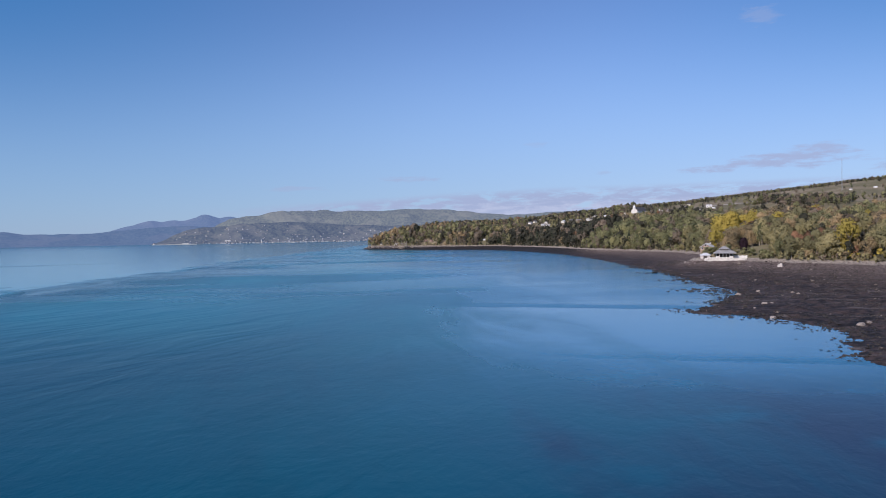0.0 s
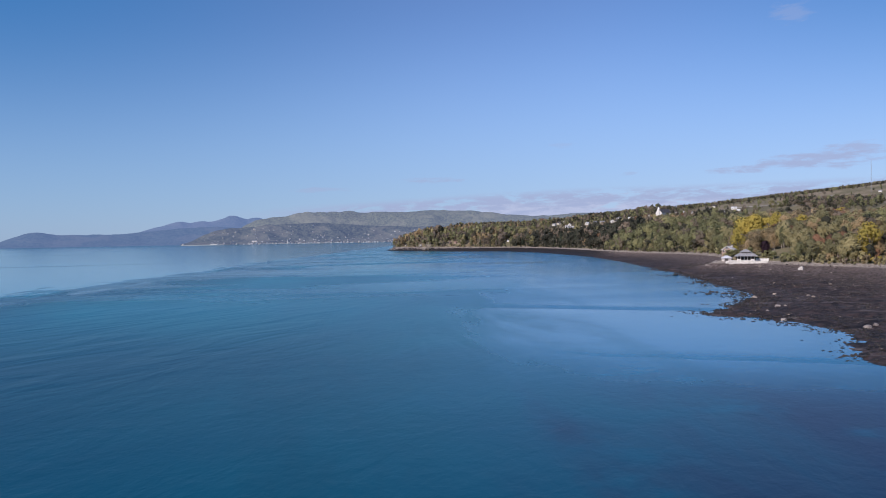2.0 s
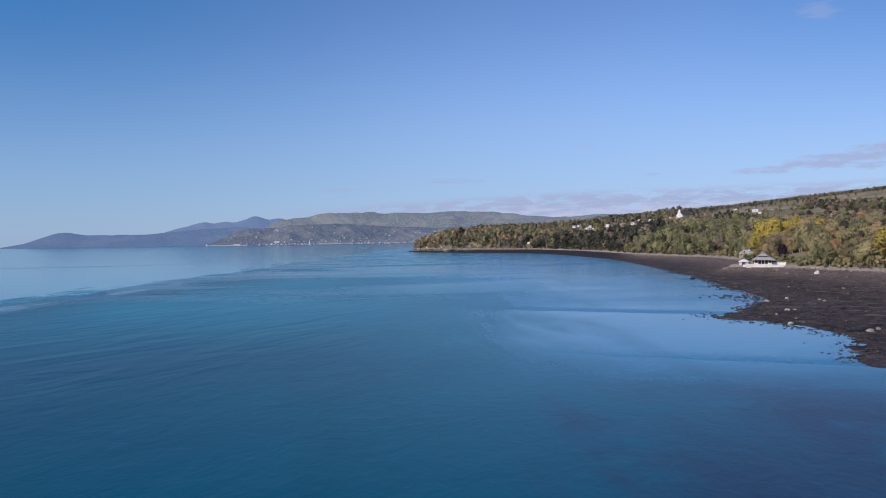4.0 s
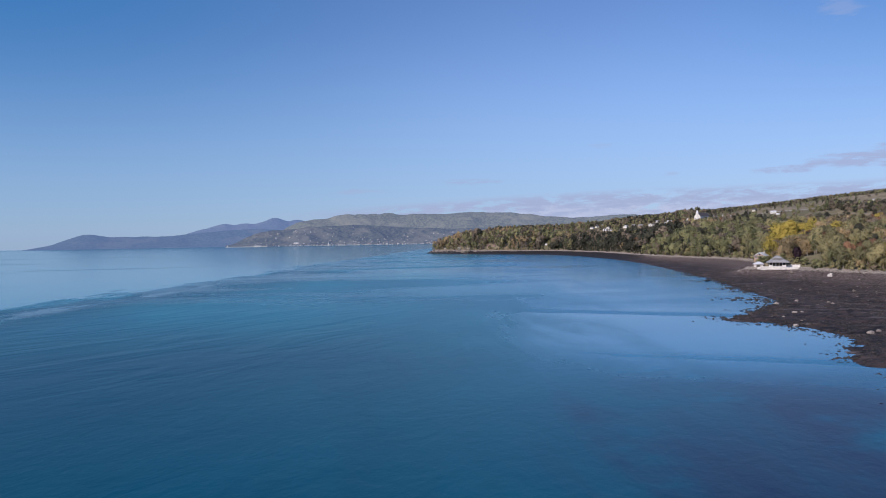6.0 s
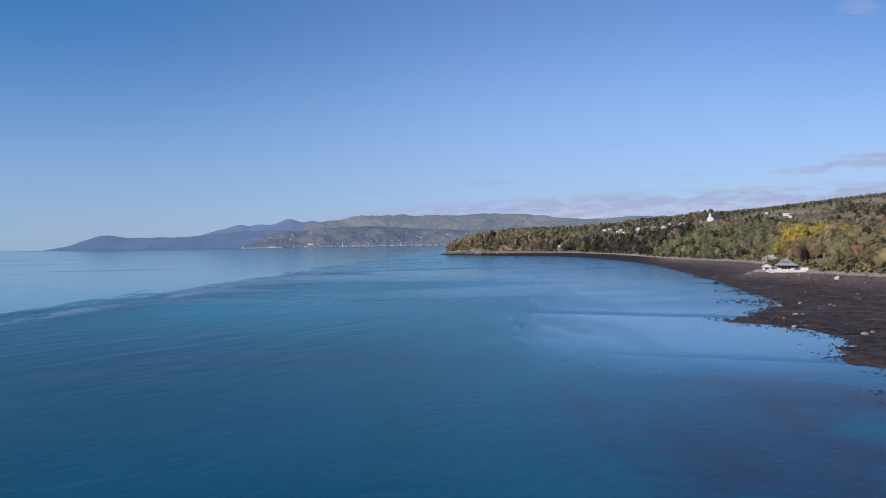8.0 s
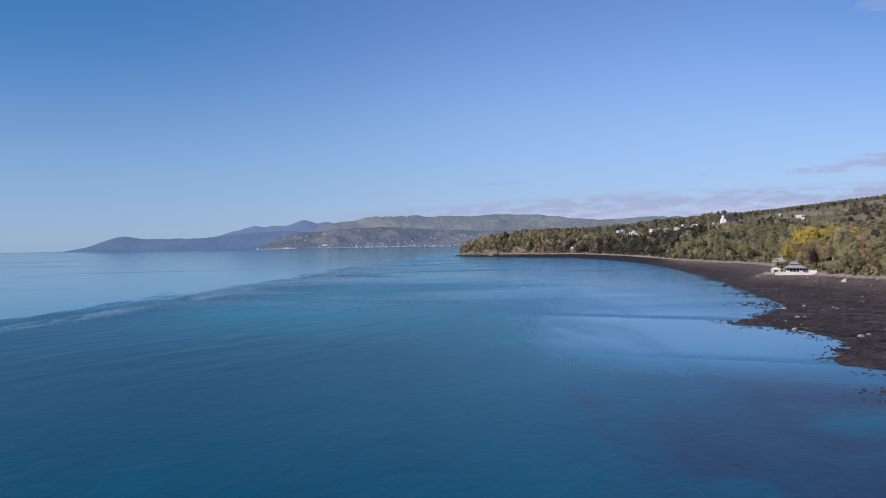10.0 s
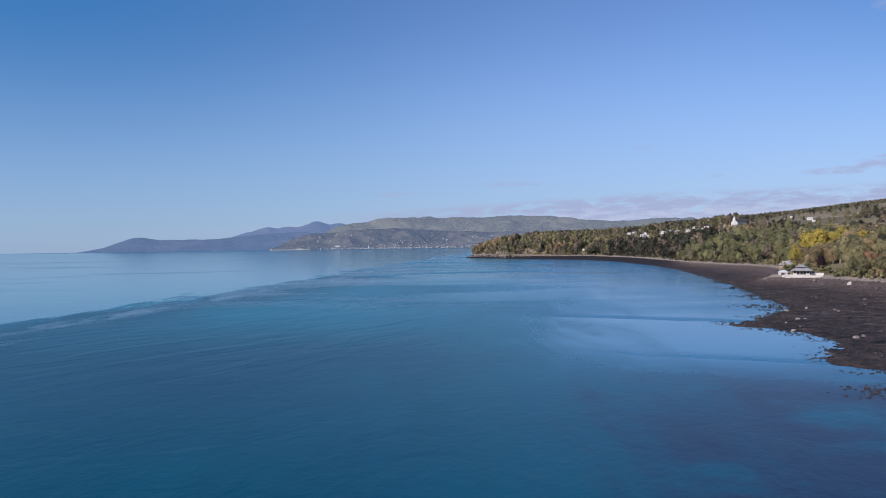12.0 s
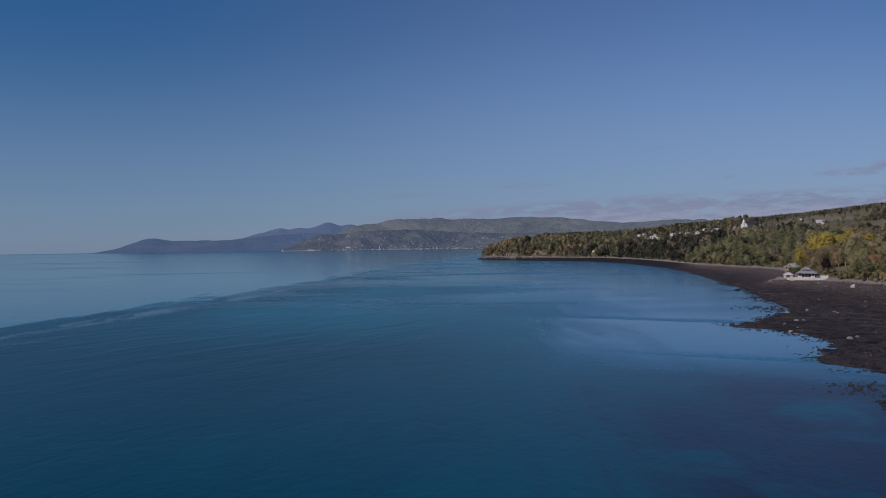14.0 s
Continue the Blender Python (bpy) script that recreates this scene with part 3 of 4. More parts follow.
def meadow(px, py):
    """Open fields and gardens on the upper land, 1 where nothing tall grows."""
    db = away(px, py, BANKFOOT)
    patch = rough(px, py, 90, 91, 3)
    lower = (py < 955 + 60 * patch) & (px > 205) & (db > np.interp(py, [400, 640, 800, 900], [96, 104, 140, 165]) + 12 * patch) & (patch > np.where((px > 330) & (py < 780), -0.3, -0.75))
    glade = (py >= 900) & (db > 120) & (patch > 0.6)
    lone = rough(px, py, 3, 17, 1) > 0.72
    return (lower | glade) & ~lone


# ---- where the buildings stand: x, y, turn in degrees, kind, size ----
FARMS = [(312, 742, 62, 1, 0.7), (293, 718, 40, 0, 0.45), (306, 716, 55, 1, 0.42), (392, 806, -30, 1, 0.5), (478, 850, 60, 0, 0.5), (560, 880, 50, 0, 0.5), (596, 884, 60, 1, 0.5)]
VILLAGE = [(298, 856, 50, 1, 0.65), (297, 827, 62, 0, 0.6), (315, 823, 40, 0, 0.6), (271, 926, -20, 2, 0.9), (258, 866, 40, 0, 0.65), (300, 905, 55, 1, 0.8), (340, 870, 60, 2, 0.8)]
SLOPE = [(183, 1050, -20, 0, 0.9), (181, 1017, 35, 1, 0.8), (191, 989, -30, 2, 0.9), (221, 989, 50, 0, 0.9), (232, 978, -10, 1, 0.9),
         (233, 953, 40, 2, 0.9), (208, 869, 45, 1, 0.85), (190, 1148, -20, 0, 0.9), (172, 1092, 30, 2, 0.9), (205, 1020, -35, 1, 0.9)]
UPPER = [(215, 1010, 45, 0, 0.8), (243, 935, -20, 1, 0.8), (248, 1000, 40, 0, 0.8), (198, 965, 50, 1, 0.8), (225, 930, 30, 0, 0.8), (212, 905, -15, 2, 0.8),
         (255, 960, 55, 1, 0.8), (176, 1035, 40, 1, 0.8), (238, 905, 40, 1, 0.7), (162, 1075, 45, 0, 0.8)]
POINT = [(-57, 1134, -10, 1, 0.6), (-84, 1166, 40, 2, 0.5), (3, 1080, 50, 3, 0.5), (-6, 1090, 40, 3, 0.5), (84, 1024, 50, 1, 0.42), (-82, 1204, 0, 2, 0.6),
         (-20, 1128, 60, 3, 0.45), (-50, 1165, 30, 3, 0.45)]
CHURCH = (278, 884)
# clearings: house plots, opened towards the water
CLEAR = [(152, 358, 15), (170, 368, 9), (168, 352, 13), (176, 380, 8), (163, 363, 9), (175, 345, 7), (CHURCH[0], CHURCH[1], 17), (CHURCH[0] + 10, CHURCH[1] + 4, 16)]
CLEAR += [(CHURCH[0] + 3 - 0.3 * k, CHURCH[1] - k, 15) for k in (18, 30, 42, 54)] + [(300, 846, 13), (322, 838, 13), (344, 832, 12)] + [(CHURCH[0] + 16, CHURCH[1] - 14, 13), (CHURCH[0] + 10, CHURCH[1] - 34, 12)]
for hx, hy, turn, kind, big in FARMS + VILLAGE + SLOPE + UPPER + POINT:
    CLEAR += [(hx, hy, 7.5), (hx - 3, hy - 10, 6.5), (hx - 5, hy - 19, 5.5)]
for hx, hy, turn, kind, big in FARMS[:3] + VILLAGE:
    CLEAR += [(hx - 0.28 * k, hy - k, 8) for k in (26, 38, 50)]
for hx, hy, turn, kind, big in SLOPE + UPPER:
    CLEAR += [(hx - 0.2 * k, hy - k, 7) for k in (14, 24, 34, 44)]

near_px, near_py = scatter(135, 330, 235, 700, 6.0)
far_px, far_py = scatter(-130, 330, 700, 1500, 7.6)
mid_px, mid_py = scatter(330, 640, 235, 700, 6.4)
top_px, top_py = scatter(330, 1150, 700, 1560, 8.5)
px = np.concatenate([near_px, far_px, mid_px, top_px])
py = np.concatenate([near_py, far_py, mid_py, top_py])
size = np.concatenate([np.full(len(near_px), 1.0), np.full(len(far_px), 1.18), np.full(len(mid_px), 0.95), np.full(len(top_px), 1.0)])
is_top = np.arange(len(px)) >= len(px) - len(top_px)
db = away(px, py, BANKFOOT)
ok = (db > 1.5) & (px < 160 + 0.62 * py)
ok &= ~meadow(px, py)
for cx, cy, cr in CLEAR:
    ok &= (px - cx) ** 2 + (py - cy) ** 2 > cr * cr
px, py, size, db = px[ok], py[ok], size[ok], db[ok]
pz = height(px, py) - 0.1
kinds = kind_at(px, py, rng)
tall = size * rng.uniform(9.0, 16.0, len(px)) * np.where(kinds == YELLOW, 1.4, 1.0) * np.where(is_top[ok], 0.76, 1.0)
tall *= np.clip(0.85 + db / 60, 0.85, 1.0) * np.interp(db, [50, 85], [1.0, 0.62])
tall *= np.clip(1 + 0.28 * rough(px, py, 38, 23, 3), 0.6, 1.3)
tall *= np.where(py > 860, 0.9, 1.0)
tall *= np.where((db > 90) & (py > 690) & (py < 840) & (px > 285), 0.55, 1.0)
spin = rng.uniform(0, 2 * math.pi, len(px))

# the trees that stand nearest the beach are things of their own
front = np.where((py < 520) & (px < 300))[0]
grove = ((px[front] - 217 - 0.3 * (py[front] - 470)) / 15) ** 2 + ((py[front] - 470) / 22) ** 2 < 1
front = front[np.argsort(np.where(grove, 0, db[front]))][:300]
single = np.zeros(len(px), bool)
single[front] = True

NAMES = ["green leafy tree on the shore bank", "olive-green leafy tree on the shore bank", "bright yellow autumn tree on the slope",
         "ochre-brown autumn tree on the shore bank", "rust-red autumn tree on the slope", "grey half-bare tree on the shore bank",
         "dark green spruce on the shore bank", "dark purple-leaved ornamental tree beside the house", "dusky grey-green tree on the shore bank"]
broad_sets, tall_sets, cone_sets = [], [], []
for v in range(4):
    p, nrm = broad_crown(rng, 1500, 10)
    broad_sets.append((*cards(p, nrm, 0.027, rng), crown_normals(p, nrm)))
    p, nrm = broad_crown(rng, 1100, 8, 0.38)
    tall_sets.append((*cards(p, nrm, 0.027, rng), crown_normals(p, nrm)))
    p, nrm = cone_crown(rng, 700)
    cone_sets.append((*cards(p, nrm, 0.027, rng), crown_normals(p, nrm)))
TRUNKS = [trunk_mesh(rng), trunk_mesh(rng), trunk_mesh(rng, True)]
crown_cache = {}


def tree(kind, variant, x, y, z, h, turn, wide=1.0, label=""):
    key = (kind, variant)
    if key not in crown_cache:
        if kind == PURPLE:
            p, nrm = broad_crown(rng, 1300, 40, 0.10)
            co, q, out = *cards(p, nrm, 0.055, rng), crown_normals(p, nrm)
        else:
            co, q, out = (cone_sets if kind == CONIFER else tall_sets if kind == YELLOW and variant else broad_sets)[variant]
        crown_cache[key] = raw_mesh("crown", co, q, [LEAF[kind]])
        rounded(crown_cache[key], out)
    root = new("spruce" if kind == CONIFER else "tree")
    root.matrix_basis = Matrix.LocRotScale((x, y, z), Euler((0, 0, turn)), (h * wide, h * wide, h))
    part("trunk", TRUNKS[2 if kind == CONIFER else variant % 2], None, root)
    part("crown", crown_cache[key], None, root)
    return tagged(root, label or NAMES[kind], "tree", group="" if kind == PURPLE else "shore trees")


for i in front:
    tree(int(kinds[i]), int(rng.integers(1, 4)) if py[i] > 400 else 0 if kinds[i] == YELLOW else int(rng.integers(4)), px[i], py[i], pz[i], tall[i], spin[i], rng.uniform(0.72, 1.08))


def woods(name, sel, count, clump, label):
    """Woodland too dense to count: all crowns and stems joined in one mesh."""
    cos, quads, idx, outs, tints, base = [], [], [], [], [], 0
    protos = []
    for v in range(6):
        p, nrm = broad_crown(rng, count, 7)
        protos.append((*cards(p, nrm, clump, rng), crown_normals(p, nrm)))
    for v in range(3):
        p, nrm = cone_crown(rng, count)
        protos.append((*cards(p, nrm, clump * 0.85, rng), crown_normals(p, nrm)))
    stem = np.array([[-.012, -.012, -.05], [.012, -.012, -.05], [.012, .012, -.05], [-.012, .012, -.05],
                     [-.006, -.006, .6], [.006, -.006, .6], [.006, .006, .6], [-.006, .006, .6]])
    stem_q = np.array([[0, 1, 5, 4], [1, 2, 6, 5], [2, 3, 7, 6], [3, 0, 4, 7]])
    for v in range(9):
        co, q, out = protos[v]
        co, q, out = np.vstack([co, stem]), np.vstack([q, stem_q + len(co)]), np.vstack([out, stem * np.array([1, 1, 0]) + 1e-4])
        mask = np.where(sel & ((kinds == CONIFER) == (v >= 6)))[0]
        mask = mask[(mask * 7919 // 3) % (3 if v >= 6 else 6) == (v - 6 if v >= 6 else v)]
        if not len(mask):
            continue
        c, s = np.cos(spin[mask])[:, None], np.sin(spin[mask])[:, None]
        wide = rng.uniform(0.75, 1.2, (len(mask), 1)) * tall[mask][:, None]
        X = (co[:, 0] * c - co[:, 1] * s) * wide + px[mask][:, None]
        Y = (co[:, 0] * s + co[:, 1] * c) * wide + py[mask][:, None]
        Z = co[:, 2] * tall[mask][:, None] + pz[mask][:, None]
        cos.append(np.stack([X, Y, Z], -1).reshape(-1, 3))
        quads.append((q[None] + (np.arange(len(mask)) * len(co))[:, None, None]).reshape(-1, 4) + base)
        outs.append(np.stack([out[:, 0] * c - out[:, 1] * s, out[:, 0] * s + out[:, 1] * c, np.broadcast_to(out[:, 2], X.shape)], -1).reshape(-1, 3))
        tints.append(np.repeat(rng.uniform(0.01, 1, len(mask)), len(co)))
        fi = np.repeat(kinds[mask][:, None], len(q), 1)
        fi[:, -4:] = len(LEAF)
        idx.append(fi.ravel())
        base += len(mask) * len(co)
    me = raw_mesh(name, np.vstack(cos), np.vstack(quads), LEAF + [MAT_BARK], np.concatenate(idx))
    rounded(me, np.vstack(outs))
    me.attributes.new("tint", "FLOAT", "POINT").data.foreach_set("value", np.concatenate(tints).astype(np.float32))
    return tagged(new(name, me), label, "woods", kind="stuff")


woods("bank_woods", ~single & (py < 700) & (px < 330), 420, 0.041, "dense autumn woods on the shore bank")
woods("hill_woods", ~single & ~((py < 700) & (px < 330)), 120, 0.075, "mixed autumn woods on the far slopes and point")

# undergrowth along the foot of the bank
ux, uy = scatter(-125, 240, 240, 1260, 2.6)
ud = away(ux, uy, BANKFOOT)
uok = (ud > -0.5) & (ud < np.where(uy < 560, 9.0, 6.0)) & (rng.uniform(size=len(ux)) < np.where(uy < 700, 0.8, 0.35))
for cx, cy, cr in CLEAR[:6]:
    uok &= (ux - cx) ** 2 + (uy - cy) ** 2 > cr * cr
px, py = ux[uok], uy[uok]
pz = height(px, py) - 0.3
kinds = kind_at(px, py, rng)
kinds[(kinds == CONIFER) & (py < 690)] = GREEN
tall = rng.uniform(2.2, 5.5, len(px))
spin = rng.uniform(0, 6.28, len(px))
woods("undergrowth", np.ones(len(px), bool), 60, 0.10, "tangled bushes along the foot of the bank")


# ---- buildings ----
MAT_WHITE = plain("white_painted_boards", (0.58, 0.56, 0.53), 0.6, 1.5, 0.10, 0.1)
MAT_CREAM = plain("cream_painted_boards", (0.60, 0.56, 0.48), 0.6, 1.5, 0.12, 0.1)
MAT_TAN = plain("weathered_red_boards", (0.30, 0.21, 0.165), 0.7, 1.5, 0.2, 0.2)
MAT_ROOF_GREY = plain("grey_shingle_roof", (0.22, 0.215, 0.22), 0.85, 1.2, 0.3, 0.5)
MAT_ROOF_SLATE = plain("slate_shingle_roof", (0.24, 0.235, 0.24), 0.8, 1.2, 0.3, 0.5)
MAT_ROOF_DARK = plain("dark_shingle_roof", (0.06, 0.055, 0.058), 0.8, 1.2, 0.3, 0.5)
MAT_ROOF_TIN = plain("pale_tin_roof", (0.60, 0.60, 0.62), 0.4, 1.0, 0.12, 0.1, 0.2)
MAT_ROOF_RED = plain("brown_red_roof", (0.20, 0.12, 0.10), 0.8, 1.2, 0.3, 0.4)
MAT_CONCRETE = plain("pale_concrete", (0.48, 0.455, 0.42), 0.85, 0.9, 0.2, 0.5)
MAT_STONEWALL = plain("grey_mortared_stone", (0.38, 0.35, 0.33), 0.85, 1.4, 0.35, 0.8)
MAT_DARKWOOD = plain("dark_stained_wood", (0.05, 0.04, 0.035), 0.7, 2.0, 0.3, 0.3)
MAT_ROAD = plain("pale_gravel_road", (0.34, 0.31, 0.27), 0.9, 0.3, 0.25, 0.4)


def glass_material():
    m, n, p = material("window_glass")
    n.put(p, "Base Color", (0.02, 0.025, 0.03))
    n.put(p, "Roughness", 0.05)
    n.put(p, "IOR", 1.5)
    return m


MAT_GLASS = glass_material()


def boxes(*items):
    """One bmesh of boxes: (x0, y0, z0, x1, y1, z1) each, with a small bevel."""
    bm = bmesh.new()
    for x0, y0, z0, x1, y1, z1 in items:
        m = Matrix.Translation(((x0 + x1) / 2, (y0 + y1) / 2, (z0 + z1) / 2)) @ Matrix.Diagonal((x1 - x0, y1 - y0, z1 - z0, 1))
        bmesh.ops.create_cube(bm, size=1, matrix=m)
    thin = min(min(b - a for a, b in zip(it[:3], it[3:])) for it in items)
    bmesh.ops.bevel(bm, geom=bm.edges[:], offset=min(0.04, thin * 0.2), segments=1, affect="EDGES")
    return bm


def prism(outline, y0, y1):
    """A solid with an outline in the x-z plane, from y0 to y1."""
    bm = bmesh.new()
    a = [bm.verts.new((x, y0, z)) for x, z in outline]
    b = [bm.verts.new((x, y1, z)) for x, z in outline]
    n = len(outline)
    bm.faces.new(a)
    bm.faces.new(b[::-1])
    for i in range(n):
        bm.faces.new((a[i], b[i], b[(i + 1) % n], a[(i + 1) % n]))
    bmesh.ops.recalc_face_normals(bm, faces=bm.faces[:])
    return bm


def hip(w, d, z0, z1, ridge, over=0.6, thick=0.18):
    """A hipped roof with eaves of some thickness."""
    bm = bmesh.new()
    W, D = w / 2 + over, d / 2 + over
    low = [bm.verts.new((x, y, z0 - thick)) for x, y in ((-W, -D), (W, -D), (W, D), (-W, D))]
    mid = [bm.verts.new((x, y, z0)) for x, y in ((-W, -D), (W, -D), (W, D), (-W, D))]
    r0, r1 = bm.verts.new((-ridge / 2, 0, z1)), bm.verts.new((ridge / 2, 0, z1))
    bm.faces.new(low[::-1])
    for i in range(4):
        bm.faces.new((low[i], low[(i + 1) % 4], mid[(i + 1) % 4], mid[i]))
    bm.faces.new((mid[0], mid[1], r1, r0))
    bm.faces.new((mid[2], mid[3], r0, r1))
    bm.faces.new((mid[1], mid[2], r1))
    bm.faces.new((mid[3], mid[0], r0))
    bmesh.ops.recalc_face_normals(bm, faces=bm.faces[:])
    return bm


def gable_roof(w, d, h, rise, over=0.45, thick=0.22):
    s = rise / (w / 2)
    e = w / 2 + over
    top = h + rise + 0.06
    return prism([(-e, h - over * s), (0, top), (e, h - over * s), (e, h - over * s + thick), (0, top + thick), (-e, h - over * s + thick)], -d / 2 - over, d / 2 + over)


def window(parent, x, y, z, w=1.0, h=1.3, side=False):
    if side:
        fr = part("window", boxes((x - 0.06, y - w / 2, z, x + 0.06, y + w / 2, z + h)), MAT_WHITE, parent)
        part("pane", boxes((x - 0.09, y - w / 2 + 0.1, z + 0.1, x + 0.09, y + w / 2 - 0.1, z + h - 0.1)), MAT_GLASS, fr)
    else:
        fr = part("window", boxes((x - w / 2, y - 0.06, z, x + w / 2, y + 0.06, z + h)), MAT_WHITE, parent)
        part("pane", boxes((x - w / 2 + 0.1, y - 0.09, z + 0.1, x + w / 2 - 0.1, y + 0.09, z + h - 0.1)), MAT_GLASS, fr)
    return fr


def house(w, d, h, rise, wall_mat, roof_mat, label):
    """A gabled house: the gable end looks along -y."""
    root = new("house")
    part("wall", prism([(-w / 2, -1.2), (w / 2, -1.2), (w / 2, h), (0, h + rise), (-w / 2, h)], -d / 2, d / 2), wall_mat, root)
    part("roof", gable_roof(w, d, h, rise), roof_mat, root)
    part("door", boxes((-0.5, -d / 2 - 0.07, 0.1, 0.5, -d / 2 + 0.05, 2.15)), MAT_DARKWOOD, root)
    part("chimney", boxes((w * 0.18, d * 0.1, h, w * 0.18 + 0.7, d * 0.1 + 0.7, h + rise + 0.7)), MAT_STONEWALL, root)
    for x in (-w * 0.32, w * 0.32):
        window(root, x, -d / 2, 0.9)
    window(root, 0, -d / 2, h * 0.5 + 1.5, 1.1, 1.1)
    for y in (-d * 0.25, d * 0.25):
        window(root, -w / 2, y, 0.9, side=True)
    return tagged(root, label, "house", group="village houses")


KINDS = [(7.0, 10.5, 3.2, 2.2, MAT_WHITE, MAT_ROOF_GREY, "white gabled house with a grey roof"),
         (7.5, 11.5, 3.2, 2.0, MAT_WHITE, MAT_ROOF_TIN, "white gabled house with a pale tin roof"),
         (6.5, 8.5, 3.4, 3.0, MAT_CREAM, MAT_ROOF_DARK, "cream gabled house with a dark roof"),
         (6.5, 9.0, 3.2, 2.4, MAT_TAN, MAT_ROOF_RED, "reddish wooden cottage with a brown-red roof")]
protos = {}


def ground_z(x, y):
    return float(height(np.array([x]), np.array([y]))[0])


def put_house(x, y, turn, kind, big):
    m = pose(x, y, ground_z(x, y) + 0.25, 0, 0, turn)
    if kind not in protos:
        protos[kind] = house(*KINDS[kind])
        protos[kind].matrix_basis = m
        protos[kind].scale = (big, big, big)
        return
    copy_thing(protos[kind], m).scale = (big, big, big)


for hx, hy, turn, kind, big in FARMS + VILLAGE + SLOPE + UPPER + POINT:
    put_house(hx, hy, turn, kind, big * (0.72 if hx > 150 else 0.9))


def church(x, y, turn):
    root = new("church")
    w, d, h, rise = 10.5, 26.0, 7.2, 5.2
    part("nave_wall", prism([(-w / 2, -2), (w / 2, -2), (w / 2, h), (0, h + rise), (-w / 2, h)], -d / 2, d / 2), MAT_WHITE, root)
    part("roof", gable_roof(w, d - 0.6, h, rise), MAT_ROOF_DARK, root)
    tower = part("tower", boxes((-1.7, -d / 2 - 1.6, -2, 1.7, -d / 2 + 1.6, 12.4)), MAT_WHITE, root)
    bm = bmesh.new()
    bmesh.ops.create_cone(bm, cap_ends=True, segments=8, radius1=1.7, radius2=0.05, depth=3.6, matrix=Matrix.Translation((0, -d / 2, 14.2)))
    part("spire", bm, MAT_ROOF_TIN, tower)
    part("door", boxes((-0.9, -d / 2 - 1.68, 0, 0.9, -d / 2 - 1.55, 2.8)), MAT_DARKWOOD, root)
    for i in range(5):
        for s in (-1, 1):
            window(root, s * w / 2, -d / 2 + 4 + i * 4, 1.6, 1.1, 2.6, side=True)
    for s in (-1, 1):
        window(root, s * 3.0, -d / 2, 1.6, 1.0, 2.4)
    root.matrix_basis = pose(x, y, ground_z(x, y) + 0.2, 0, 0, turn) @ Matrix.Scale(0.86, 4)
    return tagged(root, "white village church with dark roof and steeple", "church")


church(*CHURCH, -50)


def long_shed(x, y, turn, length, label):
    root = new("barn")
    w, h, rise = 5.5, 1.9, 1.0
    part("wall", prism([(-w / 2, -1.5), (w / 2, -1.5), (w / 2, h), (0, h + rise), (-w / 2, h)], -length / 2, length / 2), MAT_WHITE, root)
    part("roof", gable_roof(w, length, h, rise), MAT_ROOF_TIN, root)
    for i in range(6):
        window(root, -w / 2, -length / 2 + (i + 0.7) * length / 6.2, 0.7, 0.8, 0.8, side=True)
    root.matrix_basis = pose(x, y, ground_z(x, y) + 0.2, 0, 0, turn)
    return tagged(root, label, "barn")


long_shed(352, 652, 62, 13, "long low white farm building with a tin roof")
long_shed(415, 660, 58, 16, "white farm building with a pale roof on the field")


def utility_pole():
    root = new("utility_pole")
    bm = bmesh.new()
    limb_mesh(bm, (0, 0, -1), (0, 0, 9.5), 0.17, 0.11, 8)
    part("post", bm, MAT_BARK, root)
    part("crossarm", boxes((-1.1, -0.07, 8.6, 1.1, 0.07, 8.78)), MAT_BARK, root)
    return tagged(root, "weathered wooden utility pole beside the field", "utility pole", group="utility poles")


pole = utility_pole()
for i, (x, y) in enumerate([(340, 690), (382, 672), (428, 655), (474, 640), (300, 712)]):
    ob = pole if i == 0 else copy_thing(pole, Matrix())
    ob.matrix_basis = pose(x, y, ground_z(x, y), 0, 0, 25)



def radio_mast(x, y):
    """A slender three-legged lattice mast on the ridge."""
    root = new("radio_mast")
    legs = [(0.55 * math.cos(k * 2.094), 0.55 * math.sin(k * 2.094)) for k in range(3)]
    for lx, ly in legs:
        bm = bmesh.new()
        limb_mesh(bm, (lx, ly, -2), (lx * 0.6, ly * 0.6, 42), 0.07, 0.05, 6)
        part("leg", bm, MAT_MAST, root)
    bm = bmesh.new()
    for i in range(20):
        z0, z1 = i * 2.1, (i + 1) * 2.1
        for k in range(3):
            (ax, ay), (bx, by) = legs[k], legs[(k + 1) % 3]
            f0, f1 = 1 - 0.4 * z0 / 42, 1 - 0.4 * z1 / 42
            limb_mesh(bm, (ax * f0, ay * f0, z0), (bx * f1, by * f1, z1), 0.03, 0.03, 4)
    part("bracing", bm, MAT_MAST, root)
    root.matrix_basis = pose(x, y, ground_z(x, y))
    return tagged(root, "slender grey lattice radio mast on the ridge", "radio mast")


MAT_MAST = plain("galvanised_steel", (0.35, 0.36, 0.38), 0.5, 2.0, 0.15, 0.05, 0.6)
radio_mast(552, 886)

# gravel road along the upper fields
bm = bmesh.new()
rows = []
for i in range(70):
    f = i / 69
    cx, cy = 235 + 190 * f, 800 - 70 * f + 9 * math.sin(f * 5)
    rows.append([bm.verts.new((cx + o * 0.35, cy + o, ground_z(cx + o * 0.35, cy + o) + 0.35)) for o in (-4.5, -1.5, 1.5, 4.5)])
for r0, r1 in zip(rows[:-1], rows[1:]):
    for k in range(3):
        bm.faces.new((r0[k], r1[k], r1[k + 1], r0[k + 1]))
bmesh.ops.recalc_face_normals(bm, faces=bm.faces[:])
me = bpy.data.meshes.new("road")
bm.to_mesh(me)
bm.free()
me.materials.append(MAT_ROAD)
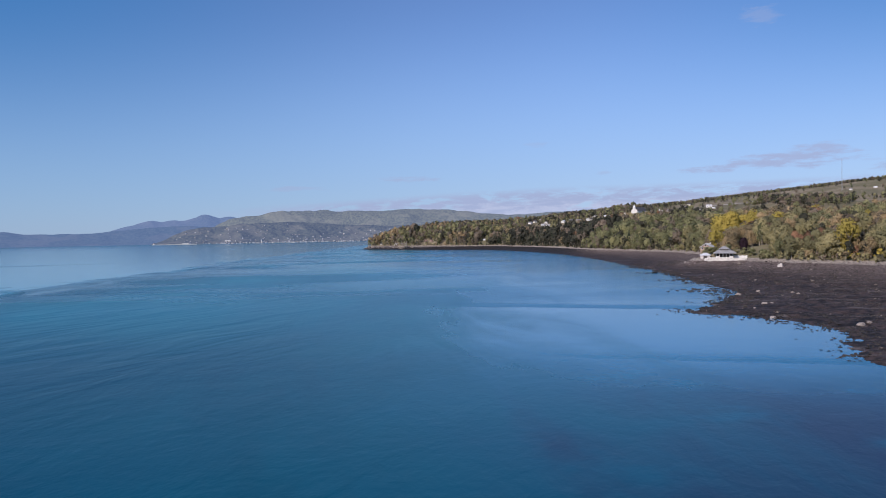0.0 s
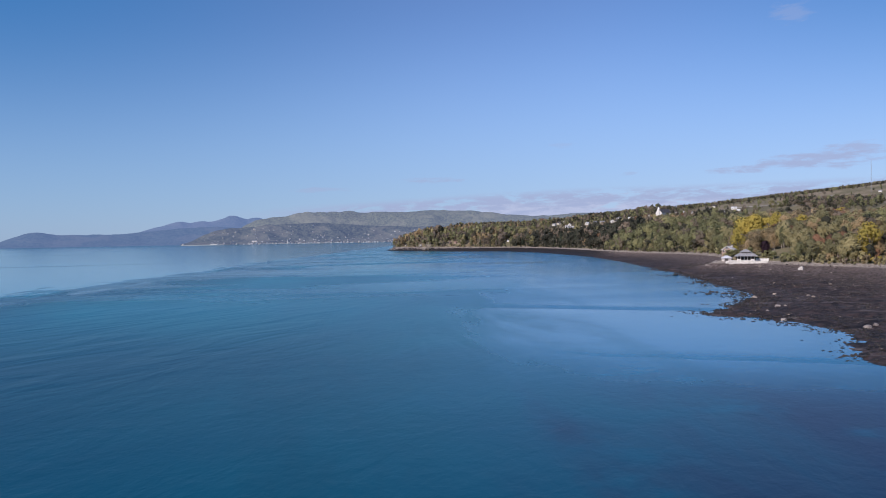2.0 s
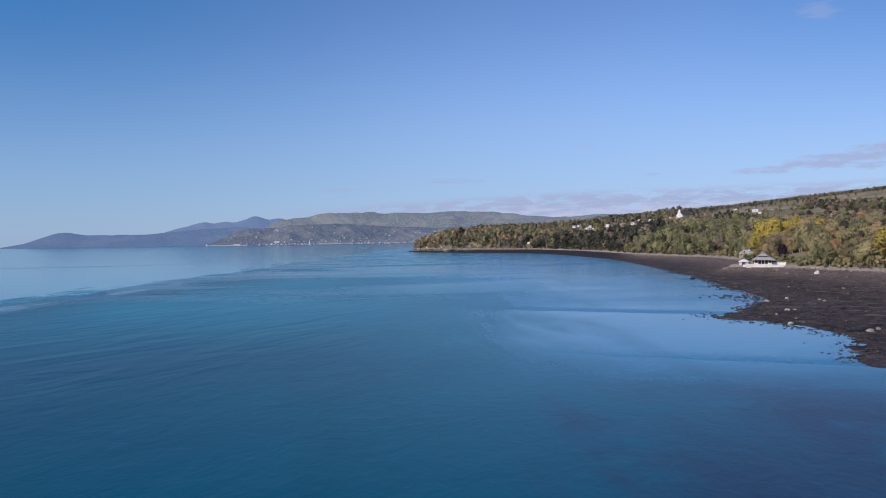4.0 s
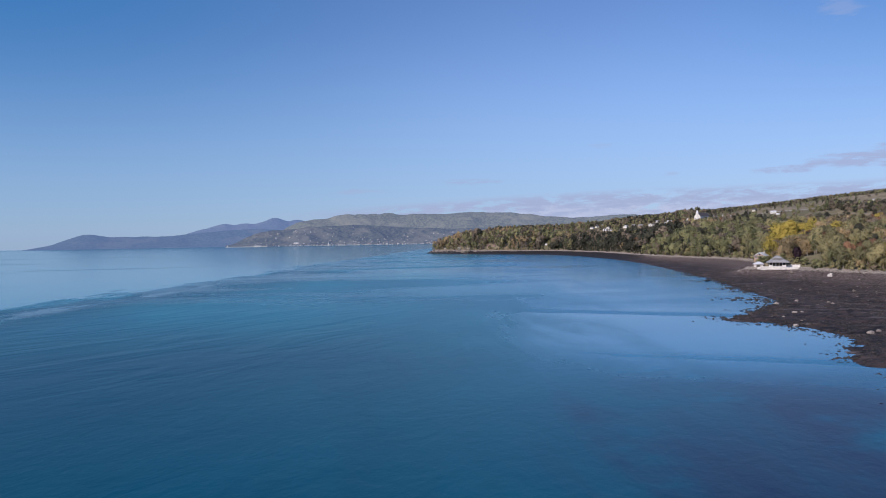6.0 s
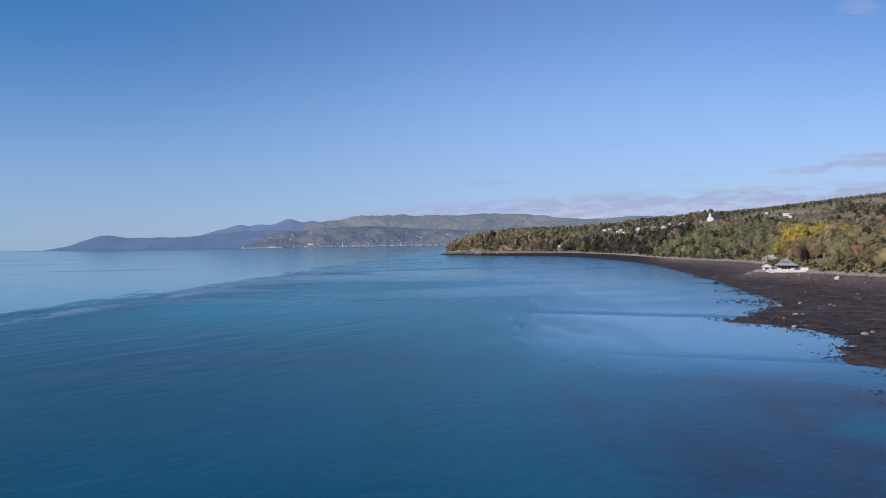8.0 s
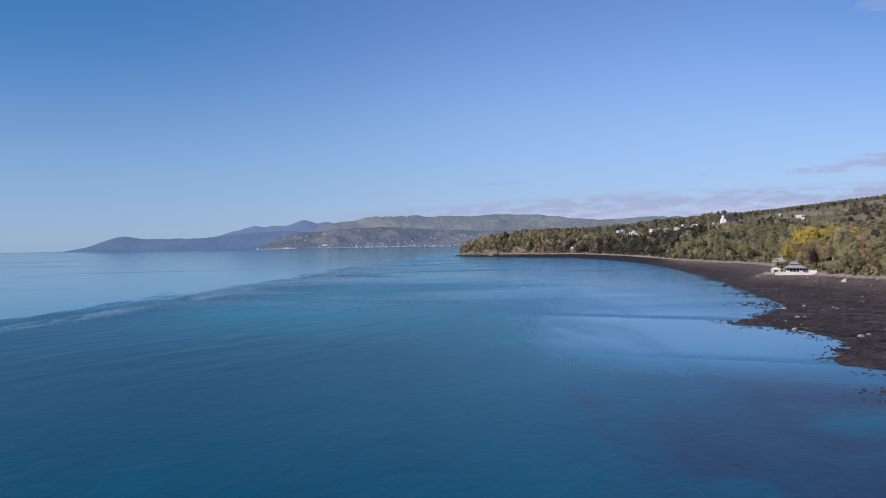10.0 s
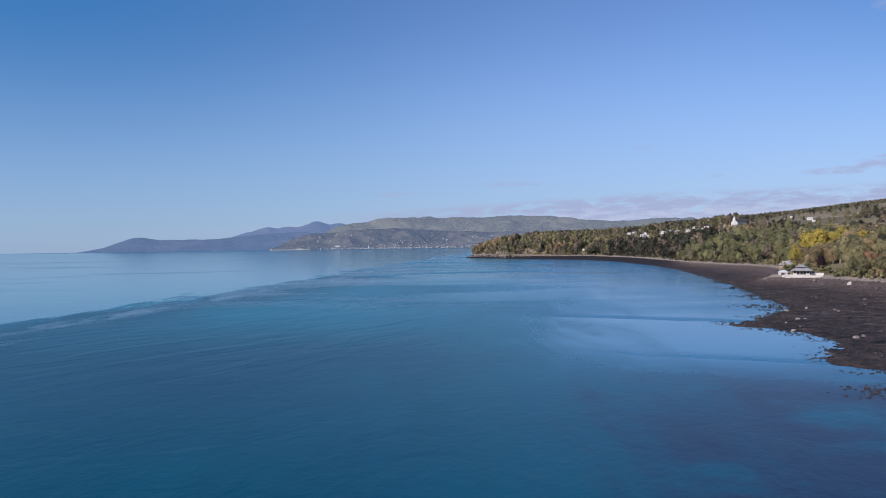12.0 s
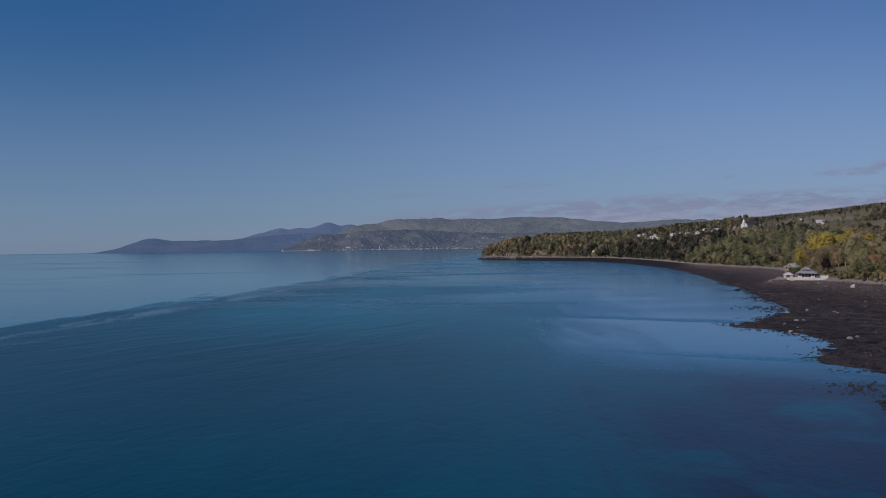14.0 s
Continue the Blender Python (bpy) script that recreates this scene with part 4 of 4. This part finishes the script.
tagged(new("road", me), "pale gravel road crossing the upper fields", "road", kind="structure")

# ---- the house on the shore ----
# local frame: x along the sea wall, y inland, origin at the wall's landward-bound end
SHORE = Matrix.Translation((163.5, 343.0, 5.4)) @ Matrix.Rotation(math.atan2(-0.41, 0.912), 4, "Z")


def at_shore(ob, x, y, z, turn=0.0):
    ob.matrix_basis = SHORE @ pose(x * 0.8, y, z, 0, 0, turn)
    return ob


def sea_wall():
    root = new("sea_wall")
    part("footing", prism([(-19, -1.6), (0.5, -1.6), (0.25, 0.1), (-18.7, 0.1)], -0.9, 3.2), MAT_CONCRETE, root)
    part("wall", prism([(-18.4, 0.1), (0, 0.1), (0, 0.95), (-18.4, 1.15)], -0.25, 0.35), MAT_CONCRETE, root)
    part("cap", boxes((-18.5, -0.35, 1.15, -6.4, 0.45, 1.3)), MAT_WHITE, root)
    part("terrace", boxes((-18.4, 0.35, -1.5, -0.5, 10, 0.8)), MAT_STONEWALL, root)
    return tagged(root, "long pale concrete sea wall with terrace", "sea wall")


at_shore(sea_wall(), 0, 0, 0)


def pavilion():
    root = new("pavilion")
    part("deck", boxes((-4.5, -3.6, 0, 4.5, 3.6, 0.25)), MAT_CONCRETE, root)
    part("roof", hip(9.8, 7.8, 2.7, 4.9, 4.2, 0.9), MAT_ROOF_SLATE, root)
    part("clerestory", boxes((-2.4, -1.7, 3.7, 2.0, 1.7, 4.75)), MAT_DARKWOOD, root)
    upper = hip(4.4, 3.4, 4.75, 6.2, 1.4, 0.6)
    bmesh.ops.translate(upper, verts=upper.verts[:], vec=(-0.2, 0, 0))
    part("upper_roof", upper, MAT_ROOF_GREY, root, "paler grey shingle roof")
    part("back_wall", boxes((-4.0, 0.6, 0.25, 4.0, 3.2, 2.6)), MAT_DARKWOOD, root)
    for x in (-4.1, -2.5, -0.8, 0.8, 2.5, 4.1):
        part("post", boxes((x - 0.12, -3.4, 0.25, x + 0.12, -3.16, 2.6)), MAT_WHITE, root)
    for x in (-3.3, 3.3):
        part("parapet", boxes((x - 0.75, -3.5, 0.25, x + 0.75, -3.3, 1.0)), MAT_WHITE, root)
    part("beam", boxes((-4.3, -3.45, 2.4, 4.3, -3.1, 2.62)), MAT_WHITE, root)
    return tagged(root, "shore pavilion with grey hipped roof and white posts", "pavilion")


at_shore(pavilion(), -13.2, 5.0, 0.85)

cottage = house(5.6, 8.0, 2.2, 1.8, MAT_TAN, MAT_ROOF_TIN, "brown boarded cottage with a pale tin roof")
cottage["group"] = "shore houses"
part("plinth", boxes((-2.7, -3.9, -4.5, 2.7, 3.9, -1.1)), MAT_STONEWALL, cottage)
at_shore(cottage, -24.2, 17.0, 4.4, -12)


def garden_wall():
    root = new("garden_wall")
    part("wall", boxes((0, -0.15, -1.4, 6.3, 0.15, 1.15)), MAT_WHITE, root)
    part("coping", boxes((-0.1, -0.25, 1.15, 6.4, 0.25, 1.28)), MAT_CONCRETE, root)
    for x in (0.3, 2.1, 4.1, 6.0):
        part("pier", boxes((x - 0.25, -0.3, -1.4, x + 0.25, 0.3, 1.45)), MAT_WHITE, root)
    return tagged(root, "white garden wall beside the pavilion", "wall")


at_shore(garden_wall(), -7.3, 4.2, 0.8)


def boathouse():
    root = new("boathouse")
    part("wall", boxes((-1.4, -1.2, -1, 1.4, 1.2, 1.7)), MAT_STONEWALL, root)
    part("roof", hip(2.8, 2.4, 1.7, 2.6, 0.8, 0.25), MAT_ROOF_TIN, root)
    part("door", boxes((-0.5, -1.27, 0.0, 0.5, -1.15, 1.6)), MAT_DARKWOOD, root)
    return tagged(root, "small stone boathouse with pale roof", "shed")


at_shore(boathouse(), -25.2, 5.0, 0.2).scale = (1.7, 1.7, 1.35)


def stair():
    root = new("stair")
    for i in range(6):
        part("step", boxes((-0.9, i * 0.3, -0.6, 0.9, i * 0.3 + 0.32, -0.2 + i * 0.18)), MAT_CONCRETE, root)
    return tagged(root, "concrete stair down to the beach", "stair")


at_shore(stair(), -24.4, -1.4, 0.2)


def shrub(x, y, z, h, kind, label):
    root = new("shrub")
    p, nrm = broad_crown(rng, 260, 9, 0.02)
    part("crown", raw_mesh("crown", *cards(p, nrm, 0.06, rng), [LEAF[kind]], smooth=False), None, root)
    bm = bmesh.new()
    limb_mesh(bm, (0, 0, -0.1), (0, 0, 0.6), 0.03, 0.01)
    part("stem", bm, MAT_BARK, root)
    root.matrix_basis = SHORE @ pose(x * 0.8, y, z) @ Matrix.Diagonal((h * 1.5, h * 1.5, h, 1))
    return tagged(root, label, "shrub", group="garden shrubs")


for x, y, h, k in ((-26.5, 11.0, 3.8, GREEN), (-24.4, 10.5, 4.8, GREEN), (-22.2, 11.0, 4.6, GREEN), (-20.0, 12.0, 4.2, OLIVE), (-17.5, 12.0, 3.0, GREEN), (-6.0, 13, 3.2, OLIVE), (-2.0, 11, 3.6, GREEN), (1.5, 9, 4.4, OLIVE),
                   (3.5, 6, 4.6, GREEN), (-11, 17, 4.0, GREEN), (-1, 18, 4.2, OLIVE)):
    sx, sy, _ = SHORE @ Vector((x * 0.8, y, 0))
    shrub(x, y, max(ground_z(sx, sy) - 5.4, 0.7), h, k, "dense green garden shrub beside the shore house")
zt = ground_z(168.0, 355.5)
tree(PURPLE, 1, 168.0, 355.5, zt, 8.0, 0.4, 0.85)

# ---- rocks ----
def rock_material(name, dark, light, weed):
    m, n, p = material(name)
    geo_n = n.add("ShaderNodeNewGeometry")
    pos = geo_n.outputs["Position"]
    isle = geo_n.outputs["Random Per Island"]
    whole = n.add("ShaderNodeObjectInfo").outputs["Random"]
    a = n.noise(pos, 1.3, 6.0, 0.65)
    v = n.math("ADD", n.math("MULTIPLY", a, 0.6), n.math("ADD", n.math("MULTIPLY", isle, 0.25), n.math("MULTIPLY", whole, 0.25)))
    col = n.mix(n.step(v, 0.3, 0.8), dark, light)
    col = n.mix(n.step(n.noise(pos, 2.1, 5.0), 0.5, 0.62, 0.0, weed), col, (0.03, 0.024, 0.014))
    n.put(p, "Base Color", col)
    n.put(p, "Roughness", 0.75)
    n.put(p, "Normal", n.add("ShaderNodeBump", {"Height": a, "Strength": 0.6, "Distance": 0.2}))
    return m


MAT_PALE_ROCK = rock_material("bleached_granite", (0.12, 0.10, 0.09), (0.29, 0.25, 0.22), 0.45)
MAT_DARK_ROCK = rock_material("weedy_dark_rock", (0.010, 0.008, 0.007), (0.04, 0.031, 0.026), 0.6)
MAT_GREY_ROCK = rock_material("grey_brown_rock", (0.10, 0.08, 0.068), (0.30, 0.25, 0.21), 0.5)


def rock_shape(seed, level, flat=0.65):
    bm = bmesh.new()
    bmesh.ops.create_icosphere(bm, subdivisions=level, radius=0.5)
    off = Vector((seed * 3.7, seed * 1.3, seed * 5.1))
    for v in bm.verts:
        k = 1 + 0.35 * noise.noise(v.co * 2.2 + off) + 0.16 * noise.noise(v.co * 5.5 + off)
        v.co = Vector((v.co.x * k * 1.15, v.co.y * k * 0.9, v.co.z * k * flat))
    # broken faces
    pick = random.Random(seed)
    for i in range(7):
        nrm = Vector((pick.uniform(-1, 1), pick.uniform(-1, 1), pick.uniform(-0.3, 1))).normalized()
        reach = pick.uniform(0.62, 0.85) * max(v.co.dot(nrm) for v in bm.verts)
        for v in bm.verts:
            over = v.co.dot(nrm) - reach
            if over > 0:
                v.co -= nrm * over * 0.92
    return bm


def rock_data(seed, level, flat, mat):
    me = bpy.data.meshes.new("boulder")
    bm = rock_shape(seed, level, flat)
    bm.to_mesh(me)
    bm.free()
    me.materials.append(mat)
    return me


PALE = [rock_data(s, 3, 0.62, MAT_PALE_ROCK) for s in range(3)]
GREY = [rock_data(s + 5, 3, 0.6, MAT_GREY_ROCK) for s in range(3)]
DARK = [rock_data(s + 9, 3, 0.5, MAT_DARK_ROCK) for s in range(3)]


def boulder(x, y, size, data, label, z=None):
    ob = new("boulder", data)
    z = max(ground_z(x, y), -0.12) if z is None else z
    ob.matrix_basis = Matrix.LocRotScale((x, y, z + size * 0.16), Euler((0, 0, x * 1.7 + y)), (size, size, size))
    return tagged(ob, label, "boulder", group="beach boulders")


MAT_WHITE_ROCK = rock_material("whitish_granite", (0.24, 0.215, 0.195), (0.50, 0.46, 0.42), 0.25)
boulder(161.3, 305.5, 3.0, rock_data(2, 3, 0.8, MAT_WHITE_ROCK), "large whitish granite boulder at the tide line")
boulder(156.4, 335.8, 2.4, GREY[0], "grey-brown boulder on the shingle below the house")
boulder(95.8, 206.5, 2.0, GREY[1], "grey-brown boulder near the water's edge")
boulder(77.8, 150.5, 1.3, PALE[2], "pale boulder near the water's edge")
boulder(87.3, 134.0, 1.6, PALE[1], "pale flat-topped boulder on dark weed")
boulder(89.6, 134.6, 1.2, PALE[0], "pale boulder on dark weed")
boulder(112.3, 334.0, 2.6, DARK[0], "dark weedy rock standing in the shallows")
boulder(61.4, 71.3, 1.1, DARK[1], "dark weedy rock standing in the shallows")
boulder(97.0, 424.0, 1.6, DARK[2], "dark rock breaking the calm surface")
for x, y, s in ((87.5, 174, 1.4), (90.5, 176, 1.0), (81.5, 167, 0.9), (153, 318, 1.1)):
    boulder(x, y, s, PALE[int(x) % 3], "pale flat stone slab on the dark shore")
done = 0
while done < 46:
    x, y = rng.uniform(70, 200), rng.uniform(105, 420)
    g = ground_z(x, y)
    if 0.3 < g < 5.4 and away(np.array([x]), np.array([y]), BANKFOOT)[0] < -3:
        kind = rng.uniform()
        boulder(x, y, rng.uniform(0.6, 1.25), (PALE if kind < 0.15 else GREY if kind < 0.75 else DARK)[done % 3],
                "pale boulder on the dark shingle" if kind < 0.15 else "grey-brown boulder on the dark shingle" if kind < 0.75 else "dark weedy boulder on the shingle")
        done += 1


def stones(name, x, y, z, s, level, mat, label, flat=0.6):
    """Stones too many to count, joined."""
    cos, tris, base = [], [], 0
    for v in range(5):
        bm = rock_shape(v + 20, level, flat)
        co = np.array([p.co[:] for p in bm.verts])
        tr = np.array([[q.index for q in f.verts] for f in bm.faces])
        bm.free()
        pick = np.arange(v, len(x), 5)
        a = rng.uniform(0, 6.28, len(pick))[:, None]
        k = s[pick][:, None]
        X = (co[:, 0] * np.cos(a) - co[:, 1] * np.sin(a)) * k + x[pick][:, None]
        Y = (co[:, 0] * np.sin(a) + co[:, 1] * np.cos(a)) * k + y[pick][:, None]
        Z = co[:, 2] * k + (z[pick] + s[pick] * 0.1)[:, None]
        cos.append(np.stack([X, Y, Z], -1).reshape(-1, 3))
        tris.append((tr[None] + (np.arange(len(pick)) * len(co))[:, None, None]).reshape(-1, 3) + base)
        base += len(pick) * len(co)
    me = raw_mesh(name, np.vstack(cos), np.vstack(tris), [mat], smooth=False)
    return tagged(new(name, me), label, "stones", kind="stuff")


# weedy rocks along the water's edge
sx, sy = rng.uniform(55, 135, 60000), rng.uniform(35, 420, 60000)
g = height(sx, sy)
clump = rough(sx, sy, 9, 44, 3)
keep = (g > -0.38) & (g < 0.5) & (clump + 0.25 > rng.uniform(-0.4, 1.0, len(sx)))
sx, sy, g = sx[keep][:5200], sy[keep][:5200], g[keep][:5200]
ss = (rng.uniform(0.2, 1.0, len(sx)) ** 3 * 1.2 + 0.22) * np.interp(sy, [90, 220], [0.6, 1.0])
stones("waterline_rocks", sx, sy, np.maximum(g, -0.15), ss, 1, MAT_DARK_ROCK, "black weedy rocks scattered along the waterline", 0.42)
# outlying rocks in the shallows
sx, sy = rng.uniform(50, 125, 30000), rng.uniform(40, 400, 30000)
dw = away(sx, sy, WATERLINE)
keep = (dw < 1) & (dw > -9) & (rough(sx, sy, 11, 53, 3) > 0.55 + 0.05 * -dw)
ex, ey = rng.uniform(48, 110, 16000), rng.uniform(132, 262, 16000)
edge = away(ex, ey, WATERLINE)
more = (edge < 1) & (edge > -11) & (rough(ex, ey, 8, 57, 3) > 0.25 + 0.06 * -edge)
clusters = ((108, 332, 8, 22), (101, 278, 9, 34), (92, 228, 8, 46), (97, 224, 6, 30), (82, 132, 5, 26), (74, 115, 6, 44), (82, 124, 5, 30), (66, 104, 3, 12), (54, 65, 3, 7),
            (62, 70, 5, 44), (68, 87, 4, 26), (61, 68, 3, 16), (65, 64, 4, 34), (66, 75, 4, 24), (73, 154, 5, 16), (68, 168, 4, 16))
cx = np.concatenate([rng.normal(a, r * 0.6, k) for a, b, r, k in clusters])
cy = np.concatenate([rng.normal(b, r * 0.6, k) for a, b, r, k in clusters])
sx = np.concatenate([sx[keep][:420], ex[more][:300], cx])
sy = np.concatenate([sy[keep][:420], ey[more][:300], cy])
stones("shallow_rocks", sx, sy, np.full(len(sx), -0.12), np.concatenate([rng.uniform(0.35, 1.0, len(sx) - len(cx)), rng.uniform(0.4, 1.45, len(cx))]) * np.interp(sy, [90, 220], [0.75, 1.15]), 1, MAT_DARK_ROCK, "black weedy rocks standing in the shallows", 0.5)
# stones strewn over the beach
sx, sy = rng.uniform(60, 215, 42000), rng.uniform(60, 420, 42000)
g, db2 = height(sx, sy), away(sx, sy, BANKFOOT)
keep = (g > 0.3) & (db2 < -1) & (rough(sx, sy, 14, 47, 3) > rng.uniform(-0.9, 0.9, len(sx)))
sx, sy, g = sx[keep][:15000], sy[keep][:15000], g[keep][:15000]
half = rng.uniform(size=len(sx)) < 0.92
stones("weedy_stones", sx[half], sy[half], g[half], rng.uniform(0.2, 0.75, half.sum()), 1, MAT_DARK_ROCK, "dark weed-covered stones strewn over the beach")
stones("bare_stones", sx[~half], sy[~half], g[~half], rng.uniform(0.2, 0.6, (~half).sum()), 1, MAT_GREY_ROCK, "bare grey stones strewn over the beach")
# bleached stones at the foot of the bank
sx, sy = rng.uniform(-125, 235, 90000), rng.uniform(240, 1260, 90000)
db2 = away(sx, sy, BANKFOOT)
keep = (db2 > np.interp(sy, [500, 800, 1000, 1080], [-6.5, -3.0, -3.0, -7.0])) & (db2 < 0.5) & ((sy < 690) | (sy > 985) | (rng.uniform(size=len(sx)) < 0.25))
sx, sy = sx[keep][:3200], sy[keep][:3200]
stones("bank_stones", sx, sy, height(sx, sy), rng.uniform(0.4, 1.0, len(sx)) * np.interp(sy, [300, 900, 1060, 1100], [1.0, 1.5, 2.2, 3.4]), 1, MAT_PALE_ROCK, "bleached stones heaped at the foot of the bank")

# ---- the far town ----
def town_house(w, d, h, rise, wall_mat, roof_mat):
    root = new("house")
    part("wall", prism([(-w / 2, -4), (w / 2, -4), (w / 2, h), (0, h + rise), (-w / 2, h)], -d / 2, d / 2), wall_mat, root)
    part("roof", gable_roof(w, d, h, rise, 0.6, 0.4), roof_mat, root)
    return tagged(root, "pale town house across the bay", "house", group="far town houses")


MAT_TOWN = plain("weathered_town_boards", (0.40, 0.42, 0.46), 0.7, 0.5, 0.25, 0.1)
TOWN = [town_house(8, 12, 4.5, 3.5, MAT_WHITE, MAT_ROOF_GREY), town_house(11, 9, 5, 3, MAT_STONEWALL, MAT_ROOF_TIN), town_house(9, 10, 4.5, 3.5, MAT_TOWN, MAT_ROOF_DARK),
        town_house(10, 13, 5, 3.5, MAT_TOWN, MAT_ROOF_GREY)]
for i in range(290):
    low = i < 150
    a = rng.uniform(-20.5, -2.0) if not low else rng.triangular(-18.5, -13, -3.0)
    f = rng.uniform(0.012, 0.06) if low else 0.06 + rng.uniform(0, 1) ** 1.4 * 0.62
    p = FOOTHILL.surface(a, f)
    m = pose(p[0], p[1], max(p[2], 1.5), 0, 0, rng.uniform(-70, 40))
    s = rng.uniform(0.4, 0.95) * (1.0 if low else 0.8)
    if i < 4:
        TOWN[i].matrix_basis = m
    else:
        copy_thing(TOWN[i % 4 if low else (1, 2, 3)[i % 3]], m).scale = (s, s, s)


def far_church():
    root = new("church")
    part("tower", boxes((-3, -3, -4, 3, 3, 14)), MAT_WHITE, root)
    bm = bmesh.new()
    bmesh.ops.create_cone(bm, cap_ends=True, segments=8, radius1=3, radius2=0.2, depth=15, matrix=Matrix.Translation((0, 0, 21.5)))
    part("spire", bm, MAT_ROOF_TIN, root)
    part("nave", prism([(-6, -4), (6, -4), (6, 6), (0, 11), (-6, 6)], 3.1, 26), MAT_WHITE, root)
    return tagged(root, "pale church with tall spire in the far town", "church")


p = FOOTHILL.surface(-13.95, 0.02)
far_church().matrix_basis = pose(p[0], p[1], 2, 0, 0, -10) @ Matrix.Scale(0.8, 4)


def hotel():
    root = new("hotel")
    part("wall", boxes((-16, -5, -6, 16, 5, 2.5)), MAT_WHITE, root)
    part("roof", hip(32, 10, 2.5, 5, 24, 0.8), MAT_ROOF_TIN, root)
    return tagged(root, "long white hotel on the far hillside", "hotel")


p = FOOTHILL.surface(-16.6, 0.16)
hotel().matrix_basis = pose(p[0], p[1], p[2] + 2, 0, 0, 10)


def pier():
    root = new("pier")
    part("deck", boxes((-115, -6, -3, 115, 6, 3)), MAT_CONCRETE, root)
    part("shed", boxes((40, -5, 3, 75, 5, 8)), MAT_WHITE, root)
    return tagged(root, "long low pier across the bay", "pier")


pr = pier()
pr.matrix_basis = pose(-1406, 3738, 0, 0, 0, 14)


def lighthouse():
    root = new("lighthouse")
    bm = bmesh.new()
    bmesh.ops.create_cone(bm, cap_ends=True, segments=16, radius1=4.2, radius2=2.8, depth=9, matrix=Matrix.Translation((0, 0, 4.5)))
    part("tower", bm, MAT_WHITE, root)
    bm = bmesh.new()
    bmesh.ops.create_cone(bm, cap_ends=True, segments=16, radius1=3.2, radius2=0.3, depth=4, matrix=Matrix.Translation((0, 0, 11)))
    part("lantern", bm, MAT_ROOF_RED, root)
    return tagged(root, "white harbour light at the pier's end", "lighthouse")


lighthouse().matrix_basis = pose(-1508, 3712, 0)


# ---- wharf by the point ----
def wharf():
    root = new("wharf")
    part("deck", boxes((-9, -3, 3.0, 9, 3, 3.4)), MAT_BARK, root)
    for x in (-8.5, -5.1, -1.7, 1.7, 5.1, 8.5):
        for y in (-2.7, 2.7):
            bm = bmesh.new()
            limb_mesh(bm, (x, y, -3), (x, y, 11.0 + 1.5 * math.sin(x) if y > 0 else 5.0), 0.42, 0.34, 8)
            part("pile", bm, MAT_BARK, root)
    part("rail", boxes((-9, 2.5, 7.6, 9, 2.9, 8.0)), MAT_BARK, root)
    return tagged(root, "weathered timber wharf on tall piles", "wharf")


wharf().matrix_basis = pose(-45, 1098, 1.6, 0, 0, -53)
